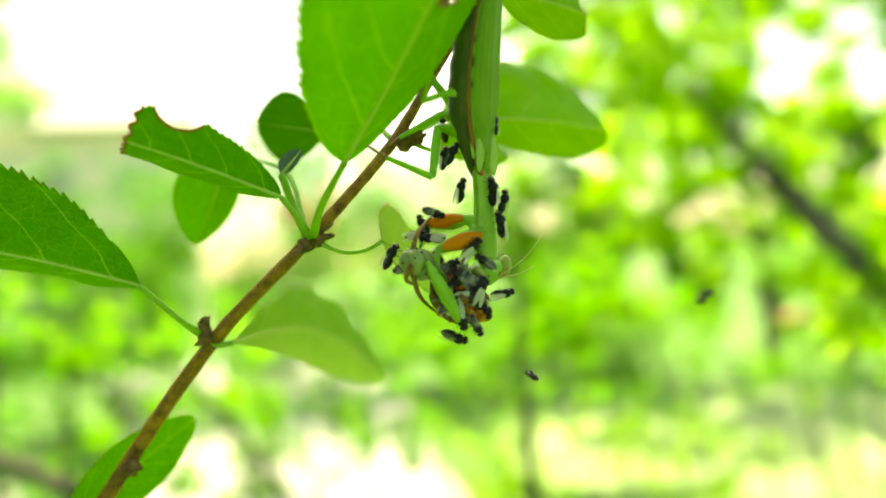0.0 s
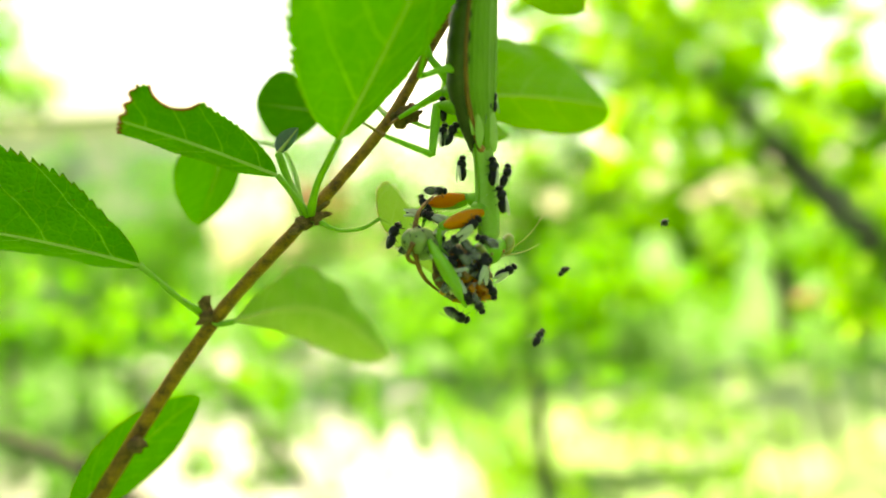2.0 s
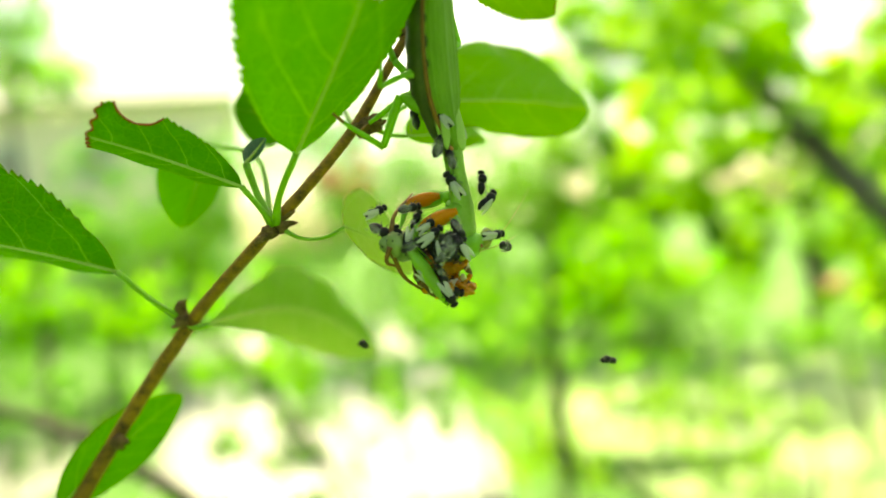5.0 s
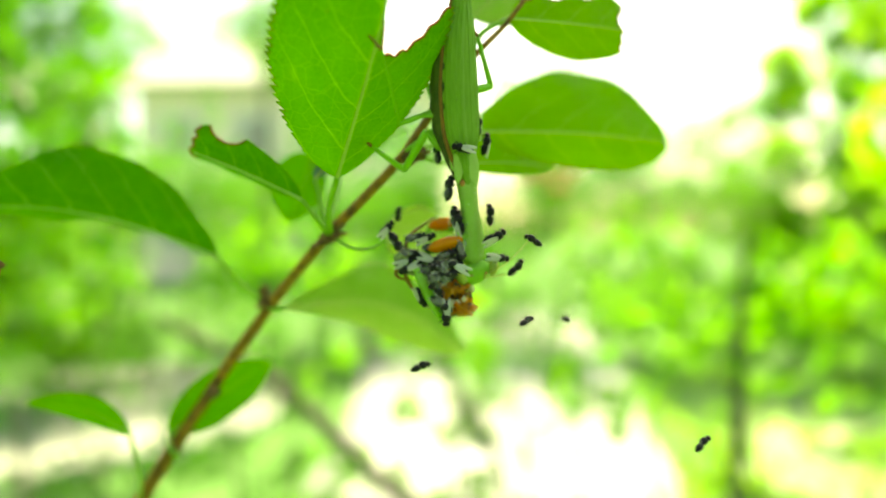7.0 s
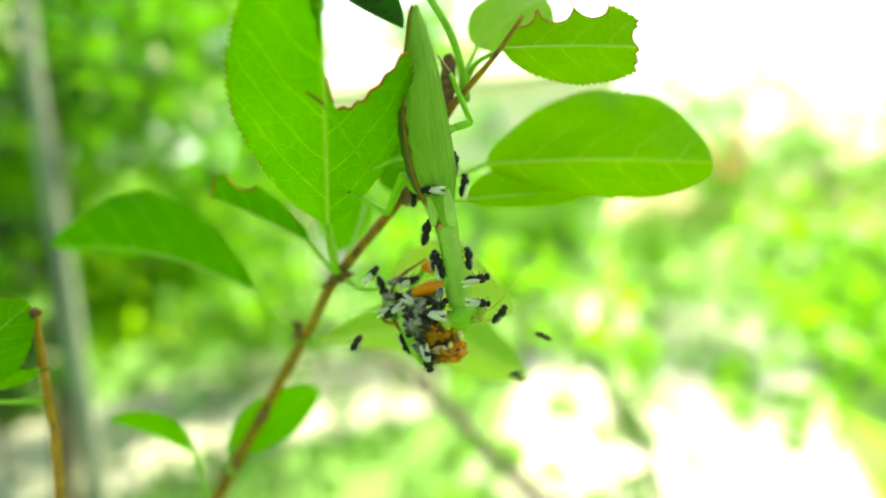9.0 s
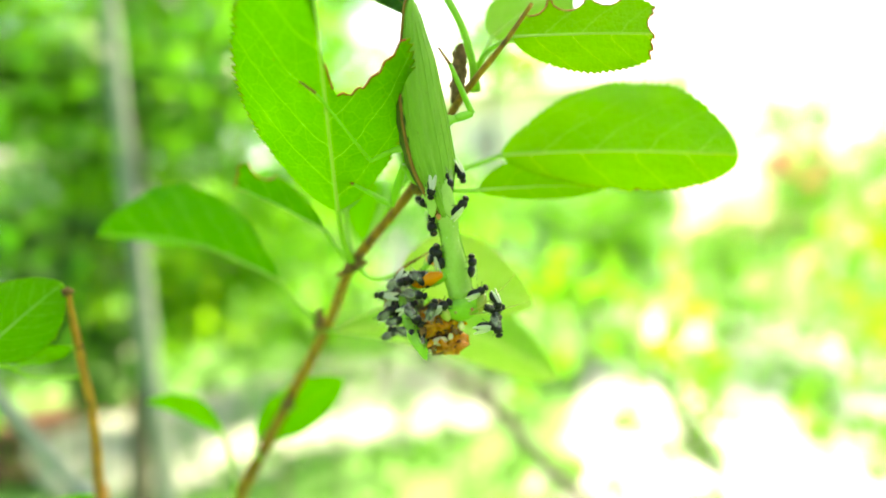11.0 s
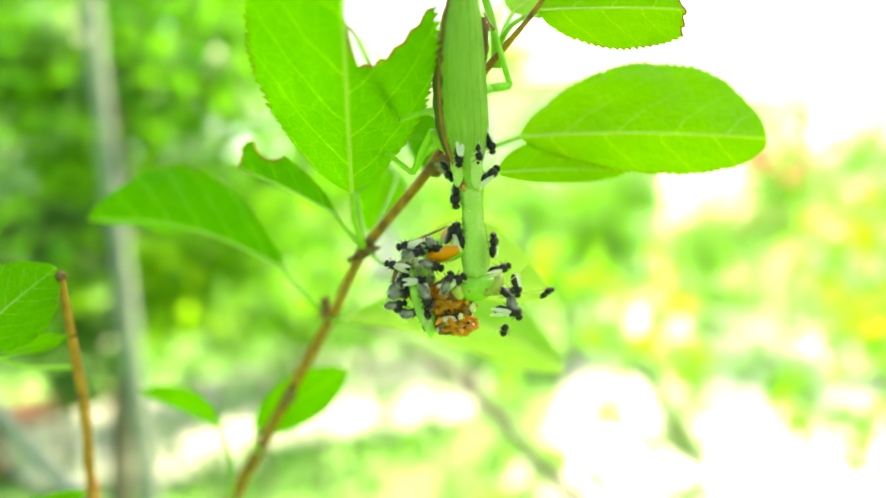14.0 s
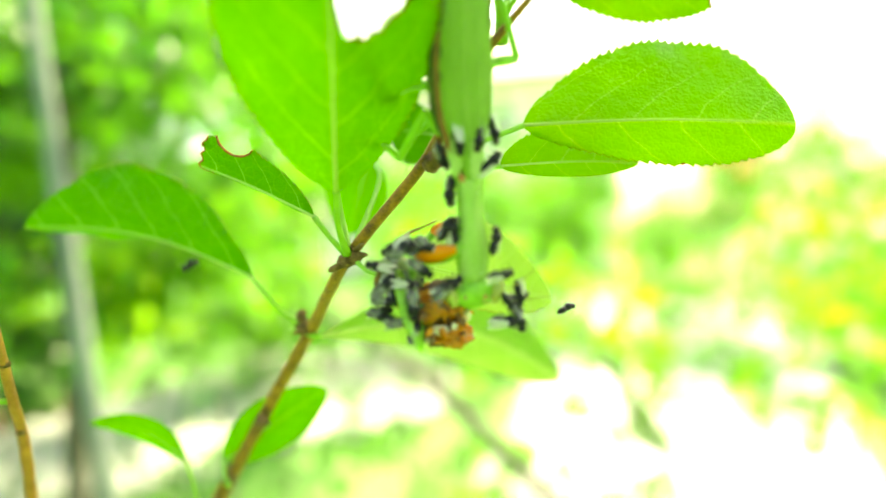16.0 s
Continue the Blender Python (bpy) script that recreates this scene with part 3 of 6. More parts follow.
def garden():
    e = polar(63, 3.0)
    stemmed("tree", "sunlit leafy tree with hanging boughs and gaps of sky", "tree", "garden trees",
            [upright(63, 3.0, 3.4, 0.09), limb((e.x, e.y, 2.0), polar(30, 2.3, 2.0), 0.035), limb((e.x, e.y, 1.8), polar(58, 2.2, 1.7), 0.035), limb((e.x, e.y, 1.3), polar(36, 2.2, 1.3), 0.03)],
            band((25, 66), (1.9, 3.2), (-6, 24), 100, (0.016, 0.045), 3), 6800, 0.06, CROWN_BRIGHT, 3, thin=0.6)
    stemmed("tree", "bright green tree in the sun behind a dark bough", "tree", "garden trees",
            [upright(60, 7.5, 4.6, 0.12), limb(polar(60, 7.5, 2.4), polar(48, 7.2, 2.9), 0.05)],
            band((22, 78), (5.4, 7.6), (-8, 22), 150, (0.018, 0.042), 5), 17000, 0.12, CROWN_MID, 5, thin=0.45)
    stemmed("tree", "bushy green tree, half shade put into its leaf colour", "tree", "garden trees",
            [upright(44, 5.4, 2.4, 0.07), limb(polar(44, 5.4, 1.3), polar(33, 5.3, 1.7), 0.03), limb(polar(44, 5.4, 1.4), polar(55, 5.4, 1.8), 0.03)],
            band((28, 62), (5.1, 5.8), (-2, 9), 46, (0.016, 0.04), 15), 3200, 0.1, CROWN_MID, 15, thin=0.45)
    w = polar(-60, 2.7)
    stemmed("tree", "dense green shrub tree, half shade put into its leaf colour", "tree", "garden trees",
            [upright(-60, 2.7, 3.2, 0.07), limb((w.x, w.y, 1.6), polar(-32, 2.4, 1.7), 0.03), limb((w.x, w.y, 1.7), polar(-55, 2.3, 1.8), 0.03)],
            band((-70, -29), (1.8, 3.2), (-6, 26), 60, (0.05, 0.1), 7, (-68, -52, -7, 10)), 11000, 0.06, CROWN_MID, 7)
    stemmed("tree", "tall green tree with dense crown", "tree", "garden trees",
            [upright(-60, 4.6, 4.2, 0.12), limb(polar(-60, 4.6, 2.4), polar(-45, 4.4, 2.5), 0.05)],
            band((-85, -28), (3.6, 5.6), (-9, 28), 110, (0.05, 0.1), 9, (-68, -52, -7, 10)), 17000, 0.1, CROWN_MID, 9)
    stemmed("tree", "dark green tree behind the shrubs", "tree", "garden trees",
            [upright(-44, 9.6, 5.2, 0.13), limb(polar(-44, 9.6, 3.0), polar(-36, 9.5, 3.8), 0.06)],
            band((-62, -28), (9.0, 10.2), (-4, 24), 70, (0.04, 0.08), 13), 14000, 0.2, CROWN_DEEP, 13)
    stemmed("tree", "slim young tree whose thin crown stands against the sky", "tree", "garden trees",
            [upright(-17, 4.6, 2.9, 0.03), limb(polar(-17, 4.6, 2.2), polar(-15, 4.5, 2.75), 0.015)],
            band((-20, -13), (4.3, 4.8), (13, 24), 16, (0.02, 0.045), 8), 700, 0.08, CROWN, 8)
    # an unseen bough with its own trunk, added overhead to keep the sun off the shoot
    over = V((0.0, 0.12, 1.21)) + _d * 2.6
    stemmed("tree", "unseen leafy bough added overhead to shade the shoot", "tree", "garden trees",
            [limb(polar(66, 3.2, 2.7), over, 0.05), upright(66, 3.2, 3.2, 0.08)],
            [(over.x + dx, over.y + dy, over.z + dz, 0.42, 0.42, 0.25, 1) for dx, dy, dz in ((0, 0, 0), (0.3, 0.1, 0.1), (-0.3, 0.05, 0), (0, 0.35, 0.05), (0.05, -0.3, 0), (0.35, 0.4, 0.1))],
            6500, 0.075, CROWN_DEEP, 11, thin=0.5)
    # added dark clumps in place of the shadows on the left
    stemmed("tree", "dark leaf clumps standing in for deep shade among the trees", "tree", "garden trees",
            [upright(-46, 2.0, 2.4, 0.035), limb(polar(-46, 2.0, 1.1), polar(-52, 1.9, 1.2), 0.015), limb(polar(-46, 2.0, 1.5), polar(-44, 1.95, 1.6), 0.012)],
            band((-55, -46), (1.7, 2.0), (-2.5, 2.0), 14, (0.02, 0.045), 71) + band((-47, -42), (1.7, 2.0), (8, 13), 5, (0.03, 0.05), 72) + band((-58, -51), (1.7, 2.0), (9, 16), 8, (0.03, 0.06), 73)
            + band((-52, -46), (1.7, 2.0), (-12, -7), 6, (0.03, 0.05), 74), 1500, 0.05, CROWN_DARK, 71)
    # shrubs below the open sky, at the end of the garden
    for i, (az, dist, lo, hi, mat) in enumerate(((-27, 5.4, -11, 6, CROWN_MID), (-12, 6.6, -9, 4, CROWN_MID), (2, 7.2, -8, 9.5, CROWN_MID), (14, 6.6, -10, 11.5, CROWN_MID), (26, 5.8, -11, 5, CROWN))):
        stemmed("shrub", "rounded green garden shrub in the sun", "shrub", "garden shrubs", [upright(az, dist, 1.6, 0.03), upright(az + 3, dist, 1.3, 0.025, 0.2)],
                band((az - 9, az + 9), (dist - 0.8, dist + 0.8), (lo, hi), 38, (0.035, 0.07), 20 + i) + band((az - 8, az + 8), (dist - 0.5, dist + 0.5), (hi, hi + 7), 9, (0.012, 0.03), 120 + i), {-27: 3800, 26: 4200}.get(az, 8000), 0.075, mat, 20 + i)
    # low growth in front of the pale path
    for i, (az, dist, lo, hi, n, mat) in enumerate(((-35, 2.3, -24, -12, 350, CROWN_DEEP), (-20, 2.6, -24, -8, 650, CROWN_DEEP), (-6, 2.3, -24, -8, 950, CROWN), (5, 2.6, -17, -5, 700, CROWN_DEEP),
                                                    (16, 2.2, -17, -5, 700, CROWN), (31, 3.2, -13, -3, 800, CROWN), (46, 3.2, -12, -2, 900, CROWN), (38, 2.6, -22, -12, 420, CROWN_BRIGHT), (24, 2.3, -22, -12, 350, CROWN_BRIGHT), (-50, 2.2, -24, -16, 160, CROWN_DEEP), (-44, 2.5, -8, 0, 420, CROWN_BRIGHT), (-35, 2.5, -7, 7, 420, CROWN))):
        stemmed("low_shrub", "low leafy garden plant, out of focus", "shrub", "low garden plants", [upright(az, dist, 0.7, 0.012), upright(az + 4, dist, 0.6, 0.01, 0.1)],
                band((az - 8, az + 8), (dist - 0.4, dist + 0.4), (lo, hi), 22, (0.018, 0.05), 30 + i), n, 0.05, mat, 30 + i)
    # trees behind the camera close the garden
    for i, az in enumerate((110, 150, 195, 240, 275)):
        stemmed("tree", "broad green tree at the other side of the garden", "tree", "garden trees", [upright(az, 5.0, 3.4, 0.1)],
                band((az - 22, az + 22), (4.2, 5.8), (-8, 26), 24, (0.08, 0.14), 40 + i), 4500, 0.11, CROWN_DEEP, 40 + i)


garden()


def near_boughs():
    """Out-of-focus boughs and stems a little way behind the shoot."""
    b = thing("bough", "dark bare bough slanting down among sunlit leaves", "branch")
    p = [polar(38, 1.05, 1.42), polar(42, 1.02, 1.3), polar(47, 1.0, 1.17), polar(51, 1.03, 1.07)]
    part("stem", tube([(*q, 0.012 + 0.004 * i) for i, q in enumerate(p)], 10, 5, 0.3, 1), TRUNK, b)
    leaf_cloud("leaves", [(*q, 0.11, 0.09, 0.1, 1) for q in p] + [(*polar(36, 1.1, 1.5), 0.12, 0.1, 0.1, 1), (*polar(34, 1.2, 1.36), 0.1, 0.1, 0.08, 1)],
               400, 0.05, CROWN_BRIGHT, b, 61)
    d = thing("bough", "dark slanting stem of a shrub, far out of focus", "branch")
    part("stem", tube([(-0.345, 0.715, 1.11, 0.004), (-0.234, 0.763, 1.031, 0.0075), (-0.106, 0.798, 0.897, 0.0095), (0.05, 0.85, 0.7, 0.012), (0.12, 0.95, -0.03, 0.018)], 10, 6, 0.35, 9), TRUNK, d)
    part("twig", tube([(-0.18, 0.779, 0.975, 0.004), (-0.2, 0.74, 1.03, 0.003), (-0.19, 0.72, 1.08, 0.0015)], 7, 4, 0.3, 10), TRUNK, d)
    s = thing("sapling", "thin dark sapling stem in the shade", "tree")
    part("trunk", tube([(*polar(22.5, 1.25, 0.0), 0.016), (*polar(22, 1.22, 0.6), 0.014), (*polar(22.5, 1.2, 1.08), 0.009), (*polar(23, 1.2, 1.2), 0.004)], 9, 6, 0.3, 2), TRUNK, s)
    leaf_cloud("crown", [(*polar(23, 1.2, 1.08), 0.1, 0.1, 0.08, 1), (*polar(19, 1.25, 1.0), 0.12, 0.1, 0.08, 1), (*polar(28, 1.25, 1.12), 0.12, 0.1, 0.1, 1)],
               170, 0.05, CROWN, s, 62)
    g = thing("young_tree", "slim grey tree trunk among green leaves", "tree")
    part("trunk", tube([(*polar(-47.5, 0.98, 1.75), 0.0102), (*polar(-45.5, 0.97, 1.35), 0.0106), (*polar(-43.5, 0.97, 1.0), 0.0119), (*polar(-41, 0.98, 0.5), 0.0153),
                        (*polar(-40, 1.0, -0.05), 0.028)], 12, 6, 0.2, 3), TRUNK_GREY, g)
    part("limb", tube([(-0.345, 0.215, 1.235, 0.002), (-0.328, 0.226, 1.169, 0.003), (-0.301, 0.237, 1.131, 0.004), (-0.262, 0.254, 1.081, 0.0036), (-0.238, 0.264, 1.045, 0.0038), (-0.3, 0.36, 0.8, 0.008),
                       (*polar(-41, 0.98, 0.5), 0.012)], 10, 6, 0.35, 4), TRUNK_GREY, g)
    part("spur", blob((-0.312, 0.2335, 1.139), (0.008, 0.007, 0.0065), 3, 0.4, 2.0, 5), TRUNK, g)
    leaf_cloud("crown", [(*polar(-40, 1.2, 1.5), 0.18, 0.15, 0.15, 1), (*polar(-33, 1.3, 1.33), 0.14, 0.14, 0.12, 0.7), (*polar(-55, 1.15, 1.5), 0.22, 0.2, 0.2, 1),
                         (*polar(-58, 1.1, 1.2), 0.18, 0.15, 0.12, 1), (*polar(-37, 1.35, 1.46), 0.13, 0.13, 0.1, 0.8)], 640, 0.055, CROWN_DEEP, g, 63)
    r = thing("shrub_branch", "sunlit leafy branches out of focus", "branch")
    part("stem", tube([(*polar(8, 1.5, 0.0), 0.012), (*polar(4, 1.45, 0.6), 0.01), (*polar(-3, 1.4, 0.95), 0.008), (*polar(-9, 1.4, 1.12), 0.004)], 8, 6, 0.3, 5), TRUNK, r)
    leaf_cloud("leaves", [(*polar(-9, 1.45, 1.1), 0.12, 0.1, 0.08, 1), (*polar(-2, 1.5, 1.02), 0.1, 0.1, 0.08, 0.6), (*polar(-18, 1.5, 1.16), 0.16, 0.1, 0.1, 1),
                          (*polar(14, 1.5, 1.17), 0.16, 0.12, 0.1, 1)], 330, 0.05, CROWN, r, 64)


near_boughs()


def box(lo, hi, bevel=0.02):
    bm = bmesh.new()
    bmesh.ops.create_cube(bm, size=1.0)
    for v in bm.verts:
        v.co = V([lo[i] + (hi[i] - lo[i]) * (v.co[i] + 0.5) for i in range(3)])
    bmesh.ops.bevel(bm, geom=bm.edges[:], offset=bevel, segments=1, affect="EDGES")
    return bm


def house():
    """A plastered house beyond the hedge, seen far out of focus."""
    h = thing("house", "pale pink plastered house with a light roof beyond the hedge", "house", at=polar(-15, 17.0))
    part("wall", box((-3.9, 0, 0), (3.9, 5.0, 5.0), 0.03), PLASTER, h, smooth=False)
    bm = bmesh.new()
    ridge = [(-4.2, 2.5, 6.9), (4.2, 2.5, 6.9)]
    low = [(-4.2, -0.5, 4.95), (4.2, -0.5, 4.95), (4.2, 5.5, 4.95), (-4.2, 5.5, 4.95)]
    a = [bm.verts.new(q) for q in low]
    r = [bm.verts.new(q) for q in ridge]
    for f in ((a[0], a[1], r[1], r[0]), (a[2], a[3], r[0], r[1]), (a[1], a[2], r[1]), (a[3], a[0], r[0]), (a[3], a[2], a[1], a[0])):
        bm.faces.new(f)
    part("roof", bm, ROOF, h, "light grey roof", smooth=False)
    for x in (-2.8, -0.9, 1.0, 2.8):
        for z in (0.9, 3.1):
            w = part("window", box((x - 0.5, -0.06, z), (x + 0.5, 0.03, z + 1.1), 0.01), WHITE_PAINT, h, "white window frame", smooth=False)
            part("pane", box((x - 0.42, -0.075, z + 0.08), (x + 0.42, -0.062, z + 1.02), 0.003), PANE, w, smooth=False)


house()


def shed():
    """A small pale shed behind the trees, far out of focus."""
    h = thing("garden_shed", "small pale grey-blue wooden shed behind the trees", "shed", at=polar(-61, 7.0))
    h.rotation_euler = (0, 0, radians(61))
    wall = part("wall", box((-1.1, 0, 0), (1.1, 1.6, 1.9), 0.02), SHED_PAINT, h, smooth=False)
    for i in range(11):
        part("board", box((-1.1 + 0.2 * i, -0.025, 0.02), (-0.915 + 0.2 * i, -0.004, 1.88), 0.004), SHED_PAINT, wall, smooth=False)
    part("roof", box((-1.25, -0.2, 1.9), (1.25, 1.8, 1.98), 0.02), ROOF, h, "flat light grey roof", smooth=False)
    d = part("door", box((-0.2, -0.06, 0.04), (0.55, -0.027, 1.75), 0.008), WHITE_PAINT, h, "white plank door", smooth=False)
    part("handle", blob((-0.1, -0.09, 0.9), (0.02, 0.03, 0.05), 2), TRUNK, d)


shed()


def blossoms():
    """Orange flower heads on tall stems, two patches of blurred colour among the green."""
    for az, d, z, seed in ((7.5, 4.4, 1.62, 1), (48.0, 3.4, 0.72, 2)):
        f = thing("flowers", "tall orange garden flowers in bloom, out of focus", "flowers", "orange flowers", polar(az, d))
        rng = random.Random(seed)
        for i in range(6):
            x, y = rng.uniform(-0.17, 0.17), rng.uniform(-0.1, 0.1)
            top = z + rng.uniform(-0.12, 0.12)
            part("stem", tube([(x * 0.4, y * 0.4, -0.02, 0.006), (x * 0.8, y, top * 0.5, 0.005), (x, y, top, 0.004)], 6, 4), PETIOLE, f)
            head = part("flower_head", blob((x, y, top), (0.06, 0.06, 0.045), 2, 0.3, 3, i), PETAL, f, "orange flower head")
            for k in range(9):
                an = k * 0.7
                c = V((x + 0.06 * math.cos(an), y + 0.06 * math.sin(an), top))
                part("petal", blob(c, (0.03, 0.012, 0.006), 1, 0.1, 2, k, Euler((0, -0.3, an)).to_matrix()), PETAL, head)


blossoms()

# ---------------------------------------------------------------- the shoot with its leaves
shoot = thing("tree_shoot", "brown fruit-tree shoot with serrated green leaves, some bitten", "branch")


def shoot_wood():
    stem = [(-0.1200, 0.1800, 1.0760, 0.00230), (-0.0896, 0.1699, 1.1247, 0.00190), (-0.0653, 0.1626, 1.1594, 0.00152), (-0.0457, 0.1530, 1.1838, 0.00130),
            (-0.0293, 0.1372, 1.1995, 0.00108), (-0.0132, 0.1335, 1.2155, 0.00096), (-0.0030, 0.1305, 1.2300, 0.00080), (0.0020, 0.1290, 1.2350, 0.00064),
            (0.0078, 0.1280, 1.2405, 0.00049), (0.0129, 0.1285, 1.2472, 0.00040)]
    part("stem", tube(stem, 14, 12, 0.12, 1), BARK, shoot, "brown woody stem with small scars")
    # swellings where the stalks leave the wood
    for c, r, seed in (((-0.0295, 0.1366, 1.1990), (0.0018, 0.0017, 0.0015), 1), ((-0.0474, 0.1530, 1.1842), (0.0017, 0.0017, 0.0021), 2),
                       ((-0.0630, 0.1600, 1.1610), (0.0020, 0.0019, 0.0018), 3), ((-0.0755, 0.1650, 1.1450), (0.0022, 0.0021, 0.0023), 4),
                       ((-0.0272, 0.1358, 1.1998), (0.0013, 0.0013, 0.0015), 5)):
        part("knot", blob(c, V(r) * 0.82, 3, 0.5, 2.4, seed), KNOT, shoot)
    for c, d, r in (((-0.0285, 0.1362, 1.2000), (0.004, -0.001, 0.0002), 0.0007), ((-0.0300, 0.1362, 1.1985), (-0.0022, -0.0012, -0.0012), 0.0007), ((-0.0278, 0.1360, 1.2008), (0.003, -0.0015, 0.0014), 0.0006),
                    ((-0.0470, 0.1528, 1.1850), (-0.0016, -0.0008, 0.0022), 0.0007), ((-0.0472, 0.1528, 1.1836), (-0.0024, -0.0008, -0.0006), 0.0006), ((-0.0645, 0.1620, 1.1600), (0.0032, -0.001, 0.0004), 0.0008)):
        c, d = V(c), V(d)
        part("bud_scale", tube([(*c, r), (*(c + d * 0.6), r * 0.9), (*(c + d), r * 0.3)], 7, 4, 0.5, 3), KNOT, shoot)
    # scaly spur buds
    for p, q, r, seed in (((-0.0125, 0.1330, 1.2150), (-0.0082, 0.1310, 1.2168), 0.0015, 6), ((-0.0025, 0.1305, 1.2310), (-0.0019, 0.1317, 1.2425), 0.0014, 7),
                          ((-0.0478, 0.1530, 1.1850), (-0.0473, 0.1520, 1.1880), 0.0008, 8)):
        p, q = V(p), V(q)
        bud = part("bud", tube([(*p, r * 0.8), (*p.lerp(q, 0.4), r), (*p.lerp(q, 0.8), r * 0.95), (*q, r * 0.5)], 10, 5, 0.5, seed), KNOT, shoot, "knobbly scaly bud")
        rng = random.Random(seed)
        turn = aim(q - p)
        for i in range(14):
            s = 0.1 + 0.85 * i / 13
            an = i * 2.4
            c = p.lerp(q, s) + turn @ V((0, math.cos(an), math.sin(an))) * r * 0.95
            part("scale", blob(c, (r * 0.55, r * 0.34, r * 0.3), 1, 0.3, 2, i, turn), KNOT, bud)


shoot_wood()


def bite_big(a, b):
    if a < 0.0005:
        return 1.0
    edge = 0.0274 + (0.0085 * max(0, (a - 0.004) / 0.0105) ** 1.5 if a > 0.004 else 0.006 * ((0.004 - a) / 0.0035) ** 4)
    edge += 0.0005 * math.sin(a * 2600)
    return edge - b


def bite_small(a, b):
    d1 = math.hypot(a - 0.0080, (b - 0.0184) * 0.95) - 0.0041
    d2 = 0.0246 - 0.1 * a - b + 0.0004 * math.sin(a * 3100)
    return min(d1, d2)


def bite_broad(a, b):
    return min(math.hypot(a - 0.0098, b - 0.0280) - 0.0022, math.hypot(a - 0.0030, b - 0.0492) - 0.0016, math.hypot(a - 0.0101, b - 0.0185) - 0.0014)


def bite_upper(a, b):
    d = [math.hypot(a - x, b - y) - r for x, y, r in ((0.0075, 0.0035, 0.0032), (0.0085, 0.0105, 0.0034), (0.0095, 0.0175, 0.0036), (0.002, 0.0275, 0.0026))]
    return min(*d, 0.0258 + 0.0003 * math.sin(b * 4000 + a * 2500) + 0.12 * a - b)


def bite_low(a, b):
    return min(math.hypot(a + 0.009, b - 0.024) - 0.0034, math.hypot(a - 0.0062, b - 0.027) - 0.004)


def shoot_leaves():
    big = leaf(shoot, (-0.0241, 0.1225, 1.2107), (-0.0056, 0.0845, 1.2480), (-0.94, -0.23, 0.24), (0.82, 0.36, 0.44), 0.0165, 0.0158, LEAF, arch=0.03, cup=0.03,
               teeth=40, stalk=[(-0.0283, 0.1350, 1.2005), (-0.0272, 0.1295, 1.2050)], stalk_width=0.00068, gap=bite_big, rows=230, cols=22,
               label="large serrated green leaf with a big bite out of one half", seed=1, wave=0.02)
    leaf(shoot, (-0.0577, 0.1501, 1.1950), (-0.1165, 0.1472, 1.2069), (-0.15, 0.96, -0.24), (0.06, -0.2, 0.97), 0.0165, 0.0145, LEAF_VEINED, arch=0.065, way=(0.1, 0.25, 1.0), cup=0.05, teeth=38,
         stalk=[(-0.0485, 0.1528, 1.1850), (-0.0520, 0.1505, 1.1885)], stalk_width=0.0006, rows=200, cols=18, label="long serrated green leaf, sharply veined", seed=2)
    leaf(shoot, (-0.0333, 0.1324, 1.2071), (-0.0666, 0.1305, 1.2207), (-0.1, 0.95, -0.25), (0.12, -0.35, 0.93), 0.0066, 0.0068, LEAF_VEINED, arch=-0.03, cup=0.02, teeth=32,
         stalk=[(-0.0287, 0.1355, 1.2003), (-0.0305, 0.1335, 1.2030)], stalk_width=0.0006, gap=bite_small, rows=220, cols=22, full=0.46, rib_end=0.67,
         label="small serrated leaf with a bitten tip", seed=3)
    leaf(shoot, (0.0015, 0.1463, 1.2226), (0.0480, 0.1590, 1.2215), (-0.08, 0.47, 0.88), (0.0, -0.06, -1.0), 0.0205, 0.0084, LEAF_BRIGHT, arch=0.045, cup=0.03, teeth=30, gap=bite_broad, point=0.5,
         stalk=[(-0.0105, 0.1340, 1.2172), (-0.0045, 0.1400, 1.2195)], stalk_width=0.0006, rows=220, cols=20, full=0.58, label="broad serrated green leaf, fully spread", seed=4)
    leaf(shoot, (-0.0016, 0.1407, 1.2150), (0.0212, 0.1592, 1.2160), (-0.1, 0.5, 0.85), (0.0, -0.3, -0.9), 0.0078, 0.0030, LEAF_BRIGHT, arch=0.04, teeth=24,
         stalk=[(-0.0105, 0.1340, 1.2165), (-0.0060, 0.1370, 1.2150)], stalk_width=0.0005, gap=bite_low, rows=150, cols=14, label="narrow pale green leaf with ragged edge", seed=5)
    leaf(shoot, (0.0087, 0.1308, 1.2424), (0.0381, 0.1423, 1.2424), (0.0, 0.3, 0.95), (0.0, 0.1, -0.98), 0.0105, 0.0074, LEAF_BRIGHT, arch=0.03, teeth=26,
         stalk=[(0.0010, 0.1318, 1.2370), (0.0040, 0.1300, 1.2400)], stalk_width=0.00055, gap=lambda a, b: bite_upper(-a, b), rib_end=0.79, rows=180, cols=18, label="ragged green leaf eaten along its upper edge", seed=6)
    leaf(shoot, (0.0015, 0.1410, 1.2460), (0.0135, 0.1580, 1.2600), (-0.8, 0.2, 0.5), (0.8, 0.1, -0.5), 0.0090, 0.0090, LEAF_PALE, arch=0.05, teeth=28,
         stalk=[(0.0000, 0.1330, 1.2340), (0.0005, 0.1360, 1.2400)], label="pale young leaf near the shoot tip", seed=7, rows=120, cols=10)
